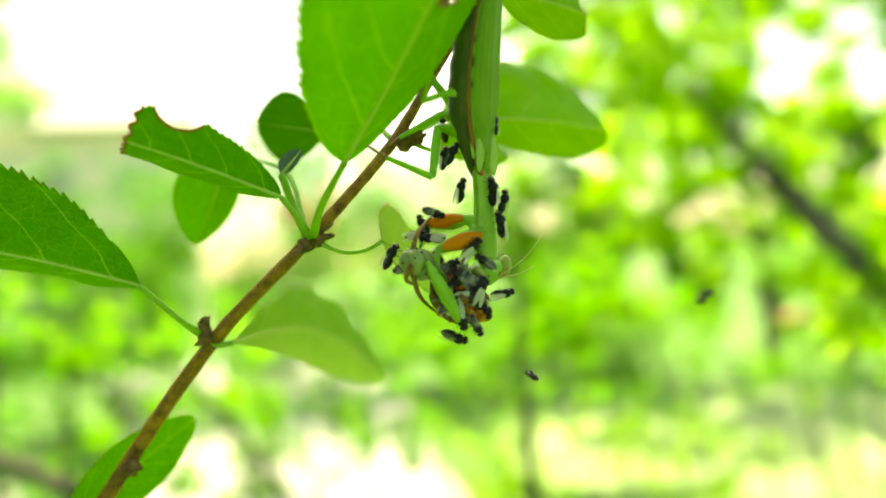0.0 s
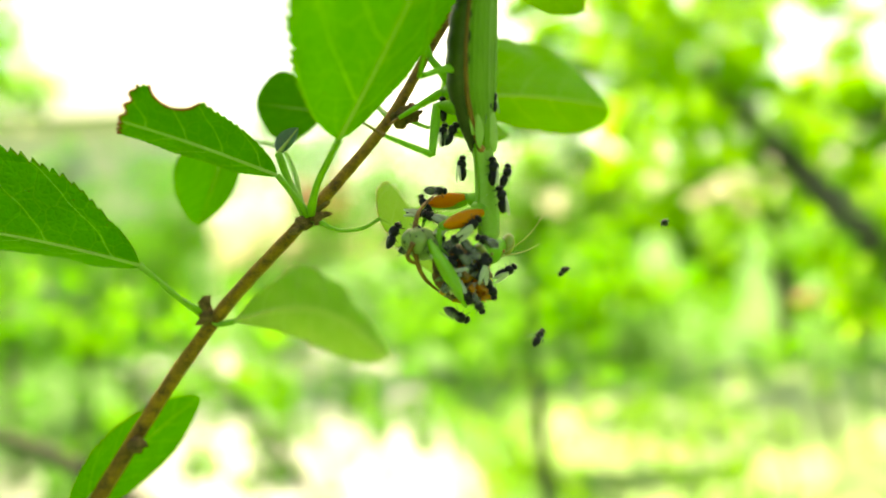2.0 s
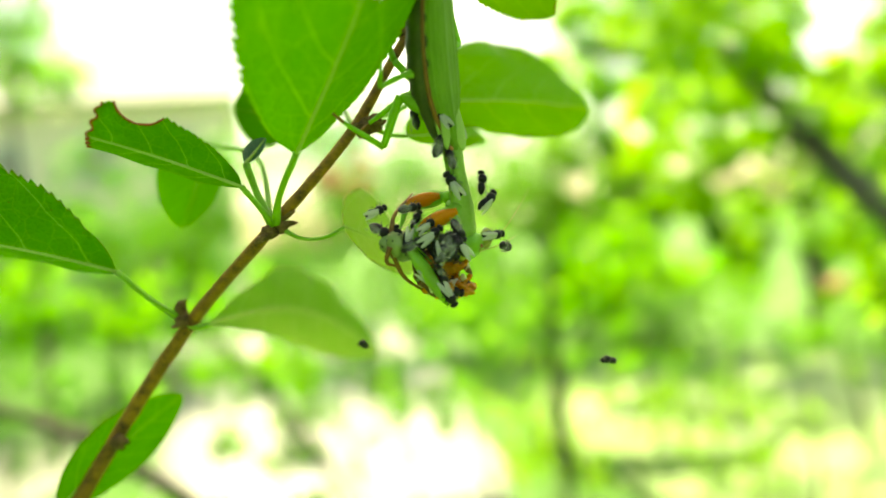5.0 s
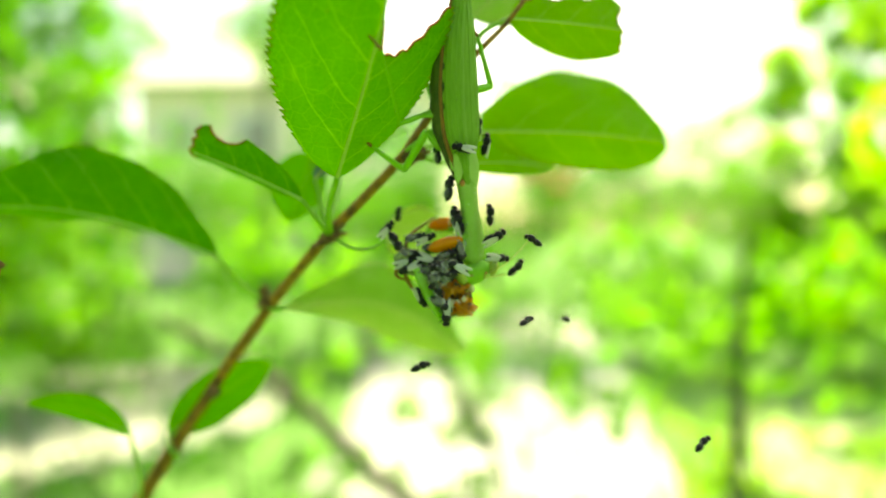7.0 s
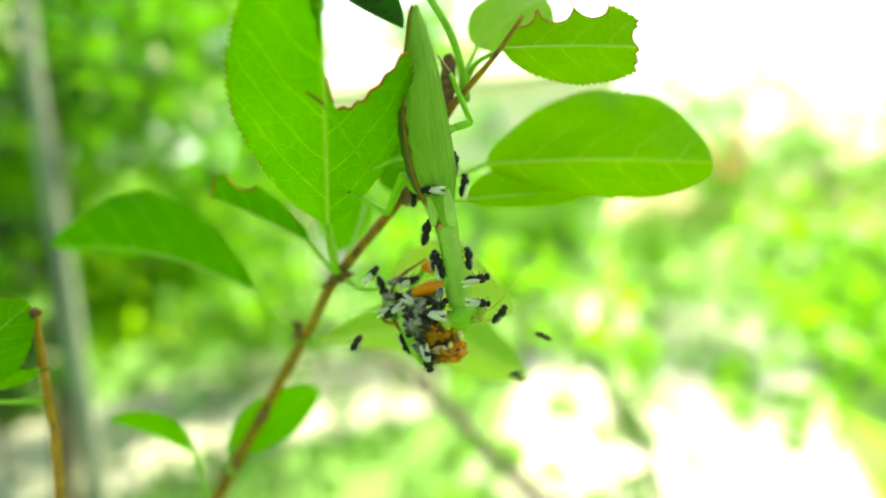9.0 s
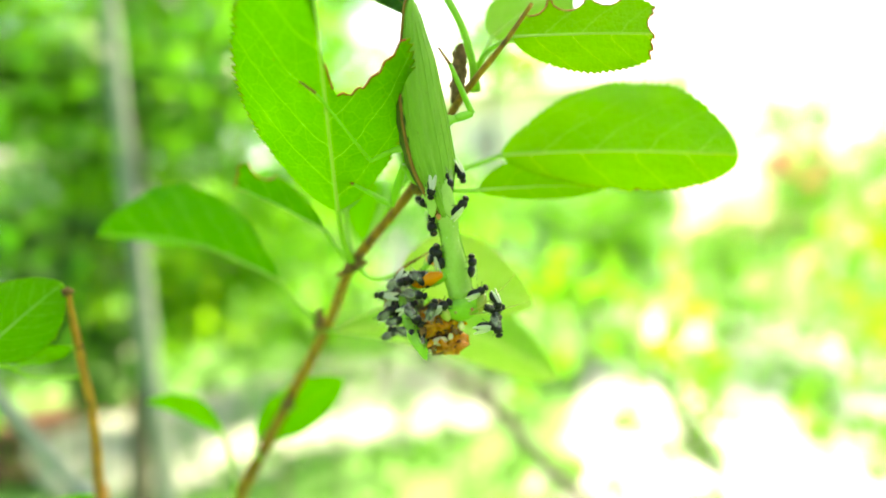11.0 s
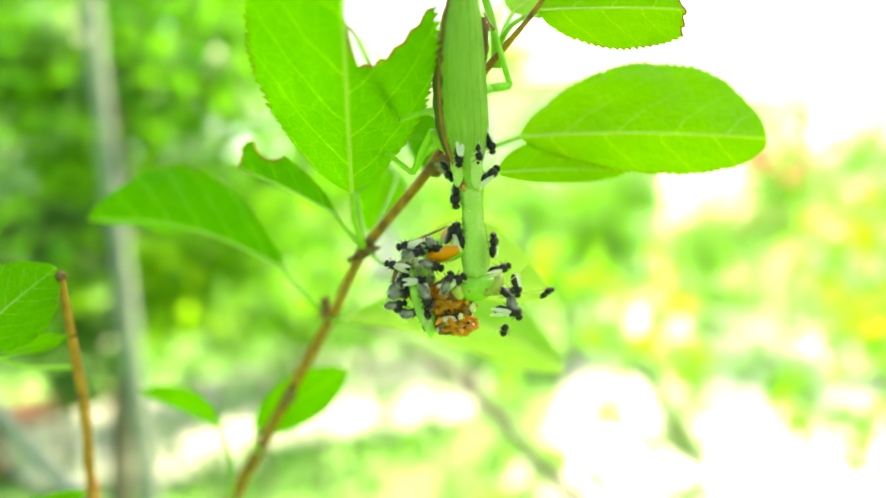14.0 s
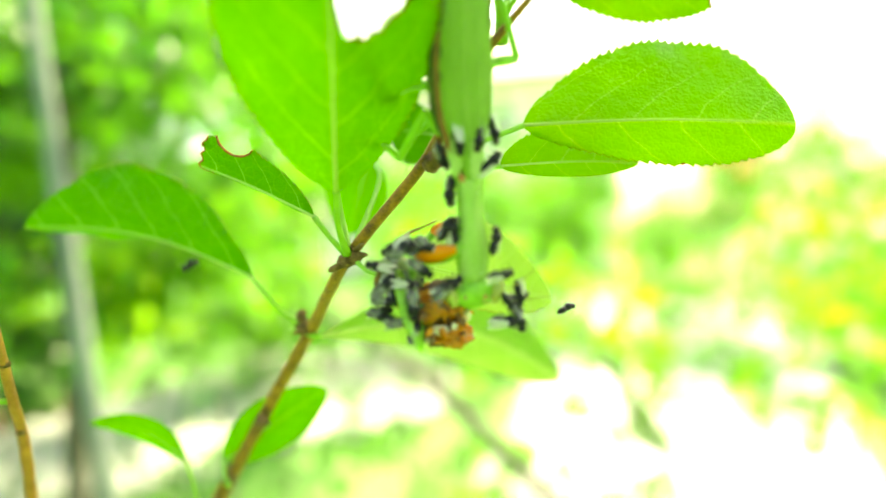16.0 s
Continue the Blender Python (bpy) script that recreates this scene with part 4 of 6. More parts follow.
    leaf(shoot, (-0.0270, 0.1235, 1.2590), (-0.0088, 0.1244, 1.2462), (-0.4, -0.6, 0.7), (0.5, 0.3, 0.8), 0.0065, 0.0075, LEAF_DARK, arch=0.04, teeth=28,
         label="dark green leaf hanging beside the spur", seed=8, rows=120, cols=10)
    # stalk that carries it
    leaf(shoot, (-0.0044, 0.1265, 1.2525), (-0.0200, 0.1300, 1.2760), (-0.5, -0.6, 0.3), (0.8, 0.3, 0.2), 0.0090, 0.0090, LEAF, arch=0.05, teeth=30,
         stalk=[(0.0008, 0.1320, 1.2335), (0.0012, 0.1290, 1.2385), (-0.0005, 0.1270, 1.2455)], stalk_width=0.0009, label="green leaf on a thick stalk", seed=9, rows=120, cols=10)
    leaf(shoot, (-0.0428, 0.1519, 1.1826), (-0.0010, 0.2126, 1.1616), (0.1, 0.35, 0.93), (-0.1, 0.40, -0.91), 0.0125, 0.0088, LEAF_PALE, arch=0.10, way=(0.0, 0.1, 1.0), cup=0.06, teeth=40,
         stalk=[(-0.0480, 0.1535, 1.1838), (-0.0455, 0.1525, 1.1825)], stalk_width=0.0007, rows=180, cols=14, full=0.6, label="pale translucent leaf, bent over", seed=10)
    leaf(shoot, (-0.0165, 0.1345, 1.1985), (0.0030, 0.1669, 1.1890), (-0.15, 0.3, 1.0), (0.3, 0.1, -1.0), 0.0130, 0.0060, LEAF_THIN, arch=0.03, cup=0.03, teeth=30,
         stalk=[(-0.0272, 0.1358, 1.1992), (-0.0240, 0.1345, 1.1972), (-0.0200, 0.1338, 1.1970)], stalk_width=0.0004, rows=150, cols=12, label="thin pale leaf on a curved stalk", seed=11)
    leaf(shoot, (-0.0762, 0.1640, 1.1490), (-0.0516, 0.1704, 1.1664), (-0.6, -0.5, 0.6), (0.7, 0.4, -0.55), 0.0080, 0.0070, LEAF, arch=0.06, cup=0.03, teeth=30,
         stalk=[(-0.0725, 0.1600, 1.1450), (-0.0745, 0.1615, 1.1465)], stalk_width=0.0006, rows=150, cols=12, label="green leaf low on the shoot", seed=12)
    leaf(shoot, (-0.0837, 0.1593, 1.1506), (-0.1060, 0.1535, 1.1597), (0.2, 0.4, -0.8), (0.2, -0.3, 0.9), 0.0040, 0.0048, LEAF, arch=-0.13, cup=0.02, teeth=24,
         stalk=[(-0.0870, 0.1640, 1.1155), (-0.0825, 0.1620, 1.1350)], stalk_width=0.0005, rows=130, cols=10, label="small arched green leaf", seed=13)
    leaf(shoot, (-0.0405, 0.1740, 1.2215), (-0.0485, 0.1782, 1.2033), (-0.85, -0.1, 0.4), (0.6, 0.75, -0.2), 0.0092, 0.0076, LEAF, arch=0.06, teeth=24, full=0.42,
         stalk=[(-0.0290, 0.1385, 1.2005), (-0.0300, 0.1550, 1.2150)], stalk_width=0.0005, rows=120, cols=10, label="green leaf behind the shoot", seed=14)
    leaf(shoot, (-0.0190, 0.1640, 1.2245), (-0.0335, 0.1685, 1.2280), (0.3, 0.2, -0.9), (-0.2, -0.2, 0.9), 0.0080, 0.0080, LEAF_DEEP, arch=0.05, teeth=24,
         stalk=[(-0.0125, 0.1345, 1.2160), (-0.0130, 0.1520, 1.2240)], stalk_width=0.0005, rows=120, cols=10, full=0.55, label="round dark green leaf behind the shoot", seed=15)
    leaf(shoot, (-0.0322, 0.1390, 1.2118), (-0.0282, 0.1402, 1.2163), (-0.8, 0.2, 0.6), (0.9, -0.1, -0.3), 0.0022, 0.0010, LEAF_BLUE, arch=0.0, cup=0.1, teeth=12,
         stalk=[(-0.0288, 0.1365, 1.2000), (-0.0308, 0.1385, 1.2060)], stalk_width=0.0008, rows=50, cols=8, label="tiny folded blue-green leaf", seed=16)


shoot_leaves()

twig = thing("bare_twig", "thin reddish-brown twig with a broken tip", "twig")
_t = [(-0.0794, 0.1081, 1.1948, 0.0007), (-0.0850, 0.1140, 1.1870, 0.0008), (-0.0950, 0.1246, 1.1731, 0.0010), (-0.1044, 0.1346, 1.1601, 0.0011), (-0.1180, 0.1480, 1.1300, 0.0014),
      (-0.1250, 0.1560, 1.0800, 0.0018), (-0.1300, 0.1700, 0.6000, 0.0030), (-0.1300, 0.1700, -0.0200, 0.0040)]
part("stem", tube(_t, 10, 8, 0.2, 21), BARK_RED, twig)
for _c, _s in (((-0.0885, 0.1178, 1.1820), 1), ((-0.1010, 0.1310, 1.1648), 2), ((-0.0794, 0.1081, 1.1950), 3)):
    part("knot", blob(_c, (0.0011, 0.0011, 0.0010), 2, 0.4, 2, _s), KNOT, twig)
leaf(twig, (-0.0922, 0.0985, 1.1826), (-0.0802, 0.1078, 1.1967), (-0.6, -0.3, 0.7), (0.6, 0.35, -0.5), 0.0085, 0.0080, LEAF, arch=0.06, teeth=26,
     stalk=[(-0.0885, 0.1178, 1.1820), (-0.0930, 0.1060, 1.1790)], stalk_width=0.0005, rows=130, cols=10, label="bright green leaf on the twig", seed=17)
leaf(twig, (-0.1275, 0.1266, 1.1327), (-0.1041, 0.1340, 1.1403), (-0.2, -0.5, 0.8), (0.2, 0.6, -0.6), 0.0050, 0.0060, LEAF, arch=0.08, teeth=26,
     stalk=[(-0.1180, 0.1480, 1.1300), (-0.1260, 0.1360, 1.1290)], stalk_width=0.0005, rows=130, cols=10, label="bright green leaf low on the twig", seed=18)
leaf(twig, (-0.1000, 0.1075, 1.1800), (-0.0844, 0.1128, 1.1827), (0.0, -0.7, 0.5), (0.0, 0.7, -0.3), 0.0045, 0.0045, LEAF, arch=0.06, teeth=22,
     stalk=[(-0.0950, 0.1246, 1.1731), (-0.1000, 0.1150, 1.1750)], stalk_width=0.0005, rows=100, cols=10, label="narrow bright green leaf on the twig", seed=19)

# ---------------------------------------------------------------- the mantis
mantis = thing("praying_mantis", "green praying mantis hanging head down with folded wings", "mantis")


def mm(*p):
    return V(p) * MM


def shell(stations, inner):
    """A curved wing case: stations (z, dorsal x, dorsal y, edge x, edge y, bulge) in millimetres."""
    rings = []
    for z, dx, dy, ex, ey, bulge in stations:
        outer = []
        for i in range(9):
            s = i / 8
            x = dx + (ex - dx) * math.sin(s * math.pi / 2) ** 1.1
            y = dy + (ey - dy) * (1 - math.cos(s * math.pi / 2)) - bulge * math.sin(s * math.pi)
            outer.append(V((x, y, z)))
        under = [V((p.x * 0.96 + inner[0] * 0.04, p.y + 0.22, p.z)) for p in outer[::-1]]
        rings.append([p * MM for p in outer + under])
    return loft(rings)


def build_mantis():
    # abdomen under the wings, with its segments
    rings = []
    for i in range(49):
        s = i / 48
        z = -1.0 + 33 * s
        r = (1.7 + 2.4 * math.sin(math.pi * min(1, s * 1.05)) ** 0.7) * (1 if s < 0.9 else 1 - (s - 0.9) * 6)
        r *= (1 + 0.025 * math.sin(s * 60)) * (0.4 + 0.6 * min(1.0, s / 0.3) ** 0.8)
        c = (-1.3 * math.sin(math.pi * s) - 0.1, 0.9 - 4.4 * s ** 1.6)
        rings.append([mm(c[0] - 0.25 + r * 0.95 * math.cos(a), c[1] + (0.62 if math.sin(a) < 0 else 1.0) * r * math.sin(a), z) for a in [2 * math.pi * k / 20 for k in range(20)]])
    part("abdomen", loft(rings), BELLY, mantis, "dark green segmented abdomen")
    n = 30
    left, right, edge = [], [], []
    for i in range(n + 1):
        s = i / n
        z = -1.2 + 37.6 * s
        w = (1.5 + 3.3 * math.sin(math.pi * min(1.0, s ** 0.75)) ** 0.8) if s < 0.97 else 0.6
        w = max(w * (1 - max(0, s - 0.75) * 1.5) * (0.5 + 0.5 * min(1.0, s / 0.25)), 0.25)
        cx = -1.4 * math.sin(math.pi * s) + 0.3 * s
        dy = -1.6 - 1.4 * math.sin(math.pi * s) ** 0.8 - 3.9 * s ** 1.8
        ey = 0.9 - 4.6 * s ** 1.6
        lx = cx - w * 0.62
        left.append((z, cx + 0.5, dy - 0.05, lx, ey - 1.5, 0.25))
        right.append((z, cx - 0.6, dy + 0.1, cx + w, ey, 0.25))
        edge.append((*mm(lx - 0.3, ey - 1.75, z), 0.00045 * (1 - 0.5 * s)))
    lw = part("wing", shell(left, (-1, 0)), WING, mantis, "smooth green wing case")
    part("wing_edge", tube(edge, 8, 2, 0.2, 3), STRIPE, lw, "brown stripe along the wing edge")
    rw = part("wing", shell(right, (-1, 0)), WING, mantis, "smooth green wing case")
    for stations, owner in ((left, lw), (right, rw)):
        for q, first in ((0.16, 2), (0.34, 3), (0.52, 1), (0.7, 4), (0.86, 2)):
            line = []
            for z, dx, dy, ex, ey, bulge in stations[first:-2:2]:
                x = dx + (ex - dx) * math.sin(q * math.pi / 2) ** 1.1
                y = dy + (ey - dy) * (1 - math.cos(q * math.pi / 2)) - bulge * math.sin(q * math.pi)
                line.append((*mm(x, y + 0.03, z), 0.00012))
            part("wing_vein", tube(line, 6, 2), WING, owner)
    # plates over the wing roots
    for c, r, tilt in (((-1.7, -1.7, 4.4), (1.1, 0.5, 4.6), 8), ((-2.2, -0.9, 7.0), (0.9, 0.6, 5.0), 6), ((0.7, -2.0, 3.2), (1.3, 0.4, 4.2), -6)):
        part("thorax_plate", blob(V(c) * MM, V(r) * MM, 3, 0.05, 2, 1, Euler((0, radians(tilt), 0)).to_matrix()), PLATE, mantis)
    part("wing_root", blob(mm(-1.2, -1.35, -0.2), mm(0.5, 0.45, 0.6), 2, 0.3), RED_SPOT, mantis, "small reddish joint at the wing root")
    # pronotum
    rings = []
    for i in range(33):
        s = i / 32
        z = 0.8 - 16.6 * s
        rx = 1.95 + 0.35 * math.exp(-((s - 0.72) / 0.14) ** 2) - 0.35 * math.exp(-((s - 0.32) / 0.2) ** 2) + 0.25 * max(0, s - 0.8) * 3
        ry = 1.25 + 0.2 * math.sin(s * 3)
        rx, ry = rx * 1.03, ry * 1.2
        if s < 0.06 or s > 0.95:
            rx, ry = rx * 0.8, ry * 0.8
        ring = []
        for k in range(24):
            a = 2 * math.pi * k / 24
            keel = 0.22 if abs(a - 1.5 * math.pi) < 0.2 else 0.0
            ring.append(mm(0.2 + 0.15 * s + rx * math.cos(a), -0.2 - 0.3 * s + (ry + keel) * math.sin(a), z))
        rings.append(ring)
    pro = part("pronotum", loft(rings), BODY, mantis, "long smooth green neck shield")
    for sx in (-1, 1):
        rim = [(*mm(0.2 + 0.15 * s + sx * 1.03 * (1.95 + 0.35 * math.exp(-((s - 0.72) / 0.14) ** 2) - 0.35 * math.exp(-((s - 0.32) / 0.2) ** 2)), -0.3 - 0.3 * s, 0.6 - 16.2 * s), 0.00022)
               for s in [k / 14 for k in range(15)]]
        part("rim", tube(rim, 6, 2, 0.3, 5), PETIOLE, pro)
    rng = random.Random(9)
    for i in range(16):
        s = 0.08 + 0.055 * i
        x = (1.2 + rng.uniform(-0.5, 0.6)) * (1 if i % 4 else -1)
        part("bump", blob(mm(0.2 + 0.15 * s + x, -0.25 - 0.3 * s - 1.6 * math.sqrt(max(0.05, 1 - (x / 2.0) ** 2)), 0.8 - 16.6 * s), mm(0.1, 0.08, 0.1), 1), PALE_BUMP, pro, "pale bump")
    # triangular head, bent forward over the catch: broad between the eyes, narrowing to the mouth
    rings = []
    for i in range(17):
        s = i / 16
        y = -2.6 + 6.6 * s
        half = 3.6 * min(1.0, (s / 0.16) ** 0.5 if s < 0.16 else 1.0) * (1 - 0.78 * max(0.0, s - 0.16) ** 0.85)
        deep = (1.35 + 1.0 * math.sin(math.pi * min(1.0, 0.25 + s * 0.7))) * (0.35 + 0.65 * min(1.0, s / 0.15)) * (1 if s < 0.9 else 1 - (s - 0.9) * 6)
        ring = []
        for k in range(22):
            a = 2 * math.pi * k / 22
            x = math.copysign(abs(math.cos(a)) ** 0.8, math.cos(a)) * max(half, 0.3)
            ring.append(mm(0.2 + x, y, -17.2 - 1.6 * s + 0.09 * x + math.sin(a) * deep * (1 - 0.25 * abs(math.cos(a)))))
        rings.append(ring)
    head = part("head", loft(rings), LIMB, mantis, "triangular green head")
    for sx in (-1, 1):
        part("eye", blob(mm(0.2 + 3.5 * sx, -1.7, -17.2 + 0.28 * sx), mm(0.95, 1.35, 1.9), 3, turn=Euler((0, radians(18 * sx), 0)).to_matrix()), EYE, head, "bulging oval compound eye")
        part("brow", blob(mm(0.2 + 1.5 * sx, -2.3, -17.7), mm(0.35, 0.3, 0.35), 2), RED_SPOT if sx > 0 else HAIR, head, "small yellowish base of an antenna")
        part("palp", tube([(*mm(-0.2 + 0.5 * sx, 3.6, -19.4), 0.00022), (*mm(-0.2 + 0.9 * sx, 4.3, -20.4), 0.00018), (*mm(-0.2 + 0.4 * sx, 4.2, -21.2), 0.00008)], 6, 4), LIMB, head)
    part("mouthparts", blob(mm(-0.2, 3.7, -19.5), mm(0.9, 0.8, 0.9), 3, 0.35), LIMB, head, "pale green jaws")
    for a, b, c in (((1.1, -2.3, -18.3), (6.0, -4.5, -15.5), (12.5, -5.5, -10.0)), ((1.1, -2.2, -18.6), (6.5, -3.0, -18.6), (12.5, -1.8, -18.4))):
        part("antenna", tube([(*mm(*a), 0.00014), (*mm(*b), 0.00010), (*mm(*c), 0.00004)], 6, 8), HAIR, head, "fine straw-coloured antenna")
    # raptorial forelegs holding the catch
    for k, (hip, elbow, tip, claw) in enumerate((((-0.9, 0.9, -9.8), (-1.8, -1.4, -10.6), (-8.0, 3.0, -12.5), (-8.6, 3.0, -17.6)),
                                                 ((0.6, 1.2, -9.4), (0.2, 3.4, -8.6), (-3.6, 9.6, -9.6), (-7.8, 7.4, -12.8)))):
        leg = part("foreleg", tube([(*mm(*hip), 0.0011), (*(mm(*hip).lerp(mm(*elbow), 0.5)), 0.0013), (*mm(*elbow), 0.0010)], 12, 6), LIMB, mantis, "grasping green foreleg")
        e, t2 = mm(*elbow), mm(*tip)
        part("femur", tube([(*e, 0.0008), (*e.lerp(t2, 0.3), 0.00145), (*e.lerp(t2, 0.65), 0.0012), (*t2, 0.0007)], 14, 7), LIMB, leg, "swollen green femur")
        off = mm(-0.25, -0.75, 0.25) if k == 0 else mm(-0.8, -0.2, 0.35)
        part("orange_patch", tube([(*(e.lerp(t2, 0.05) + off), 0.0005), (*(e.lerp(t2, 0.4) + off), 0.00125), (*(e.lerp(t2, 0.75) + off), 0.00105), (*(e.lerp(t2, 0.95) + off), 0.0003)],
                                  12, 6), ORANGE, leg, "bright orange inner side of the femur")
        c = mm(*claw)
        part("tibia", tube([(*t2, 0.0006), (*t2.lerp(c, 0.5), 0.0005), (*c, 0.00018)], 10, 5), LIMB, leg)
        for i in range(7):
            p = e.lerp(t2, 0.3 + 0.09 * i) + mm(-0.2, 0.2, -1.2)
            part("spine", tube([(*(p + mm(0, 0, 0.4)), 0.00012), (*(p + mm(-0.25, 0.1, -0.6)), 0.00003)], 5, 2), SHELL_BROWN, leg)
    # walking legs: hip, knee, ankle, foot
    legs = [((-2.6, 1.6, 6.0), (-5.4, 3.2, 9.6), (-9.0, 7.4, 2.6), (-15.2, 6.8, 7.8), (-18.4, 5.8, 10.9)),
            ((-1.8, 3.0, 9.8), (-2.4, 5.6, 9.4), (-3.0, 8.0, 8.6), (-6.0, 13.0, 5.8), (-7.4, 14.4, 4.6)),
            ((1.4, 1.5, 16.0), (5.0, 2.2, 16.2), (8.3, 2.7, 16.6), (5.7, 1.6, 25.6), (4.4, 3.5, 29.0)),
            ((-2.4, 0.6, 13.0), (-7.5, 0.7, 12.5), (-11.2, 1.7, 11.4), (-17.4, -10.0, 23.3), (-19.5, -10.6, 25.4)),
            ((0.6, 2.5, 8.0), (2.2, 6.5, 9.5), (-1.0, 9.5, 15.5), (-2.0, 10.0, 21.0), (-2.2, 10.5, 23.5))]
    made = []
    for k, (hip, thigh, knee, ankle, foot) in enumerate(legs):
        slim = 0.65 if k == 3 else 1.0
        h, th, kn, an, ft = (mm(*q) for q in (hip, thigh, knee, ankle, foot))
        leg = part("leg", tube([(*h, 0.0012 * slim), (*h.lerp(th, 0.35), 0.0017 * slim), (*h.lerp(th, 0.75), 0.0011 * slim), (*th, 0.0007 * slim)], 10, 4, flat=0.7), LIMB, mantis, "slender green walking leg")
        part("femur", tube([(*th, 0.0007 * slim), (*th.lerp(kn, 0.4), 0.0008 * slim), (*kn, 0.0006 * slim)], 9, 5), LIMB, leg)
        part("tibia", tube([(*kn, 0.0006 * slim), (*kn.lerp(an, 0.5), 0.0005 * slim), (*an, 0.00038 * slim)], 8, 5), LIMB, leg)
        part("tarsus", tube([(*an, 0.0003), (*an.lerp(ft, 0.5), 0.00024), (*ft, 0.0002)], 7, 4, 0.3, 2), SHELL_BROWN, leg, "brownish foot")
        made.append(leg)
    return made


WALKING_LEGS = build_mantis()

catch = thing("caught_insect", "half-eaten insect, speckled and torn open, in the mantis's grip", "insect")


def build_catch():
    part("body", blob(mm(-9.6, 5.6, -15.2), mm(3.6, 2.7, 2.7), 4, 0.14, 1.6, 2, Euler((0, radians(28), radians(-30))).to_matrix()), PREY_SKIN, catch, "grey-green speckled body")
    part("collar", blob(mm(-11.6, 4.4, -14.2), mm(1.5, 1.7, 2.2), 3, 0.25, 2, 3), PREY_SKIN, catch)
    core = part("torn_body", blob(mm(-4.7, 3.2, -20.6), mm(4.3, 3.3, 4.3), 4, 0.3, 1.7, 4), FLESH_DARK, catch, "brown torn body")
    for i, (c, r) in enumerate((((-4.4, 0.9, -19.4), (2.6, 1.6, 1.3)), ((-1.9, 1.4, -20.6), (1.8, 1.4, 1.2)), ((-3.4, 1.6, -24.6), (3.2, 2.4, 1.3)), ((-7.4, 1.6, -18.6), (1.7, 1.4, 1.2)),
                                ((-1.4, 2.4, -24.0), (1.8, 1.6, 1.1)),
                                ((-4.6, -0.6, -19.6), (2.4, 2.0, 1.1)), ((-3.0, -0.9, -24.2), (2.4, 2.0, 1.1)), ((-6.6, -0.2, -20.6), (1.3, 1.5, 1.1)))):
        part("flesh", blob(mm(*c), V(r) * MM, 4, 0.6, 3.0, 10 + i), FLESH, core, "bright orange wet flesh")
    for i, (c, r) in enumerate((((-5.0, -0.9, -22.8), (1.6, 0.9, 0.8)), ((-8.2, 0.4, -22.6), (0.9, 0.8, 0.9)), ((-0.6, -0.2, -20.9), (0.6, 0.6, 0.9)), ((-6.6, -0.8, -24.3), (0.8, 0.7, 0.5)),
                                ((-2.9, -1.5, -22.2), (0.5, 0.5, 0.7)))):
        part("fat_body", blob(mm(*c), V(r) * MM, 3, 0.3, 2.0, 70 + i), FAT, core, "cream-white lump of fat")
    rng = random.Random(4)
    for i in range(34):
        c = V((rng.uniform(-8.0, -1.4), rng.uniform(-2.2, 0.8), rng.uniform(-25.0, -18.2)))
        d = V((rng.uniform(-1.4, 1.4), rng.uniform(-1.6, 0.2), rng.uniform(-1.2, 0.8)))
        part("shred", tube([(*(c * MM), 0.0005), (*((c + d * 0.5) * MM), 0.0004), (*((c + d) * MM), 0.0001)], 7, 3, 0.5, i), (FLESH, FLESH_DARK, FLESH_DARK)[i % 3], core)
    for i in range(34):
        an, z = rng.uniform(0, 6.28), rng.uniform(-24.0, -17.2)
        wide = math.sqrt(max(0.1, 1 - ((z + 20.6) / 4.6) ** 2))
        c = V((-4.7 + 3.9 * wide * math.cos(an), 3.2 + 3.0 * wide * math.sin(an), z))
        part("scrap", blob(c * MM, V((rng.uniform(0.4, 1.0), rng.uniform(0.3, 0.8), rng.uniform(0.4, 0.9))) * MM, 2, 0.6, 2.4, 40 + i), (FLESH, FLESH_DARK, FLESH_DARK, PREY_SKIN)[i % 4], core)
    # bright green tapering flank, with the torn flesh along its edge
    wing = part("wing", tube([(*mm(-10.2, 3.4, -14.2), 0.0009), (*mm(-9.9, 2.2, -16.4), 0.0017), (*mm(-9.2, 0.6, -19.4), 0.0022), (*mm(-8.6, -0.9, -22.4), 0.0019), (*mm(-8.0, -2.0, -25.4), 0.0003)], 18, 6, 0.22, 7, flat=0.5),
                PREY_WING, catch, "bright green leaf-like wing")
    for i in range(5):
        s = i / 4
        part("ridge", tube([(*mm(-10.4 + 0.35 * i, 3.0, -14.6), 0.00012), (*mm(-10.6 + 0.75 * i, 0.5 - 0.3 * s, -18.8), 0.00016), (*mm(-8.6 + 0.25 * i, -1.5, -23.4), 0.0001)], 5, 5), LIMB, wing)
    for pts in (((-11.4, 5.4, -12.6), (-9.6, 5.8, -9.6), (-3.3, 7.9, -7.4)), ((-12.6, 4.6, -15.0), (-10.2, 5.4, -20.5), (-6.0, 4.4, -25.0)), ((-13.2, 4.0, -14.2), (-13.6, 5.0, -16.8), (-10.5, 5.6, -18.6))):
        p = [mm(*q) for q in pts]
        leg = part("leg", tube([(*p[0], 0.00045), (*p[1], 0.00034), (*p[2], 0.00014)], 8, 8, 0.3, 6), SHELL_BROWN, catch, "thin brown jointed leg")
        for i in range(6):
            q = p[1].lerp(p[2], 0.1 + 0.14 * i)
            part("spine", tube([(*q, 0.0001), (*(q + mm(-0.5, -0.4, -0.4)), 0.00003)], 5, 2), SHELL_BROWN, leg)


build_catch()

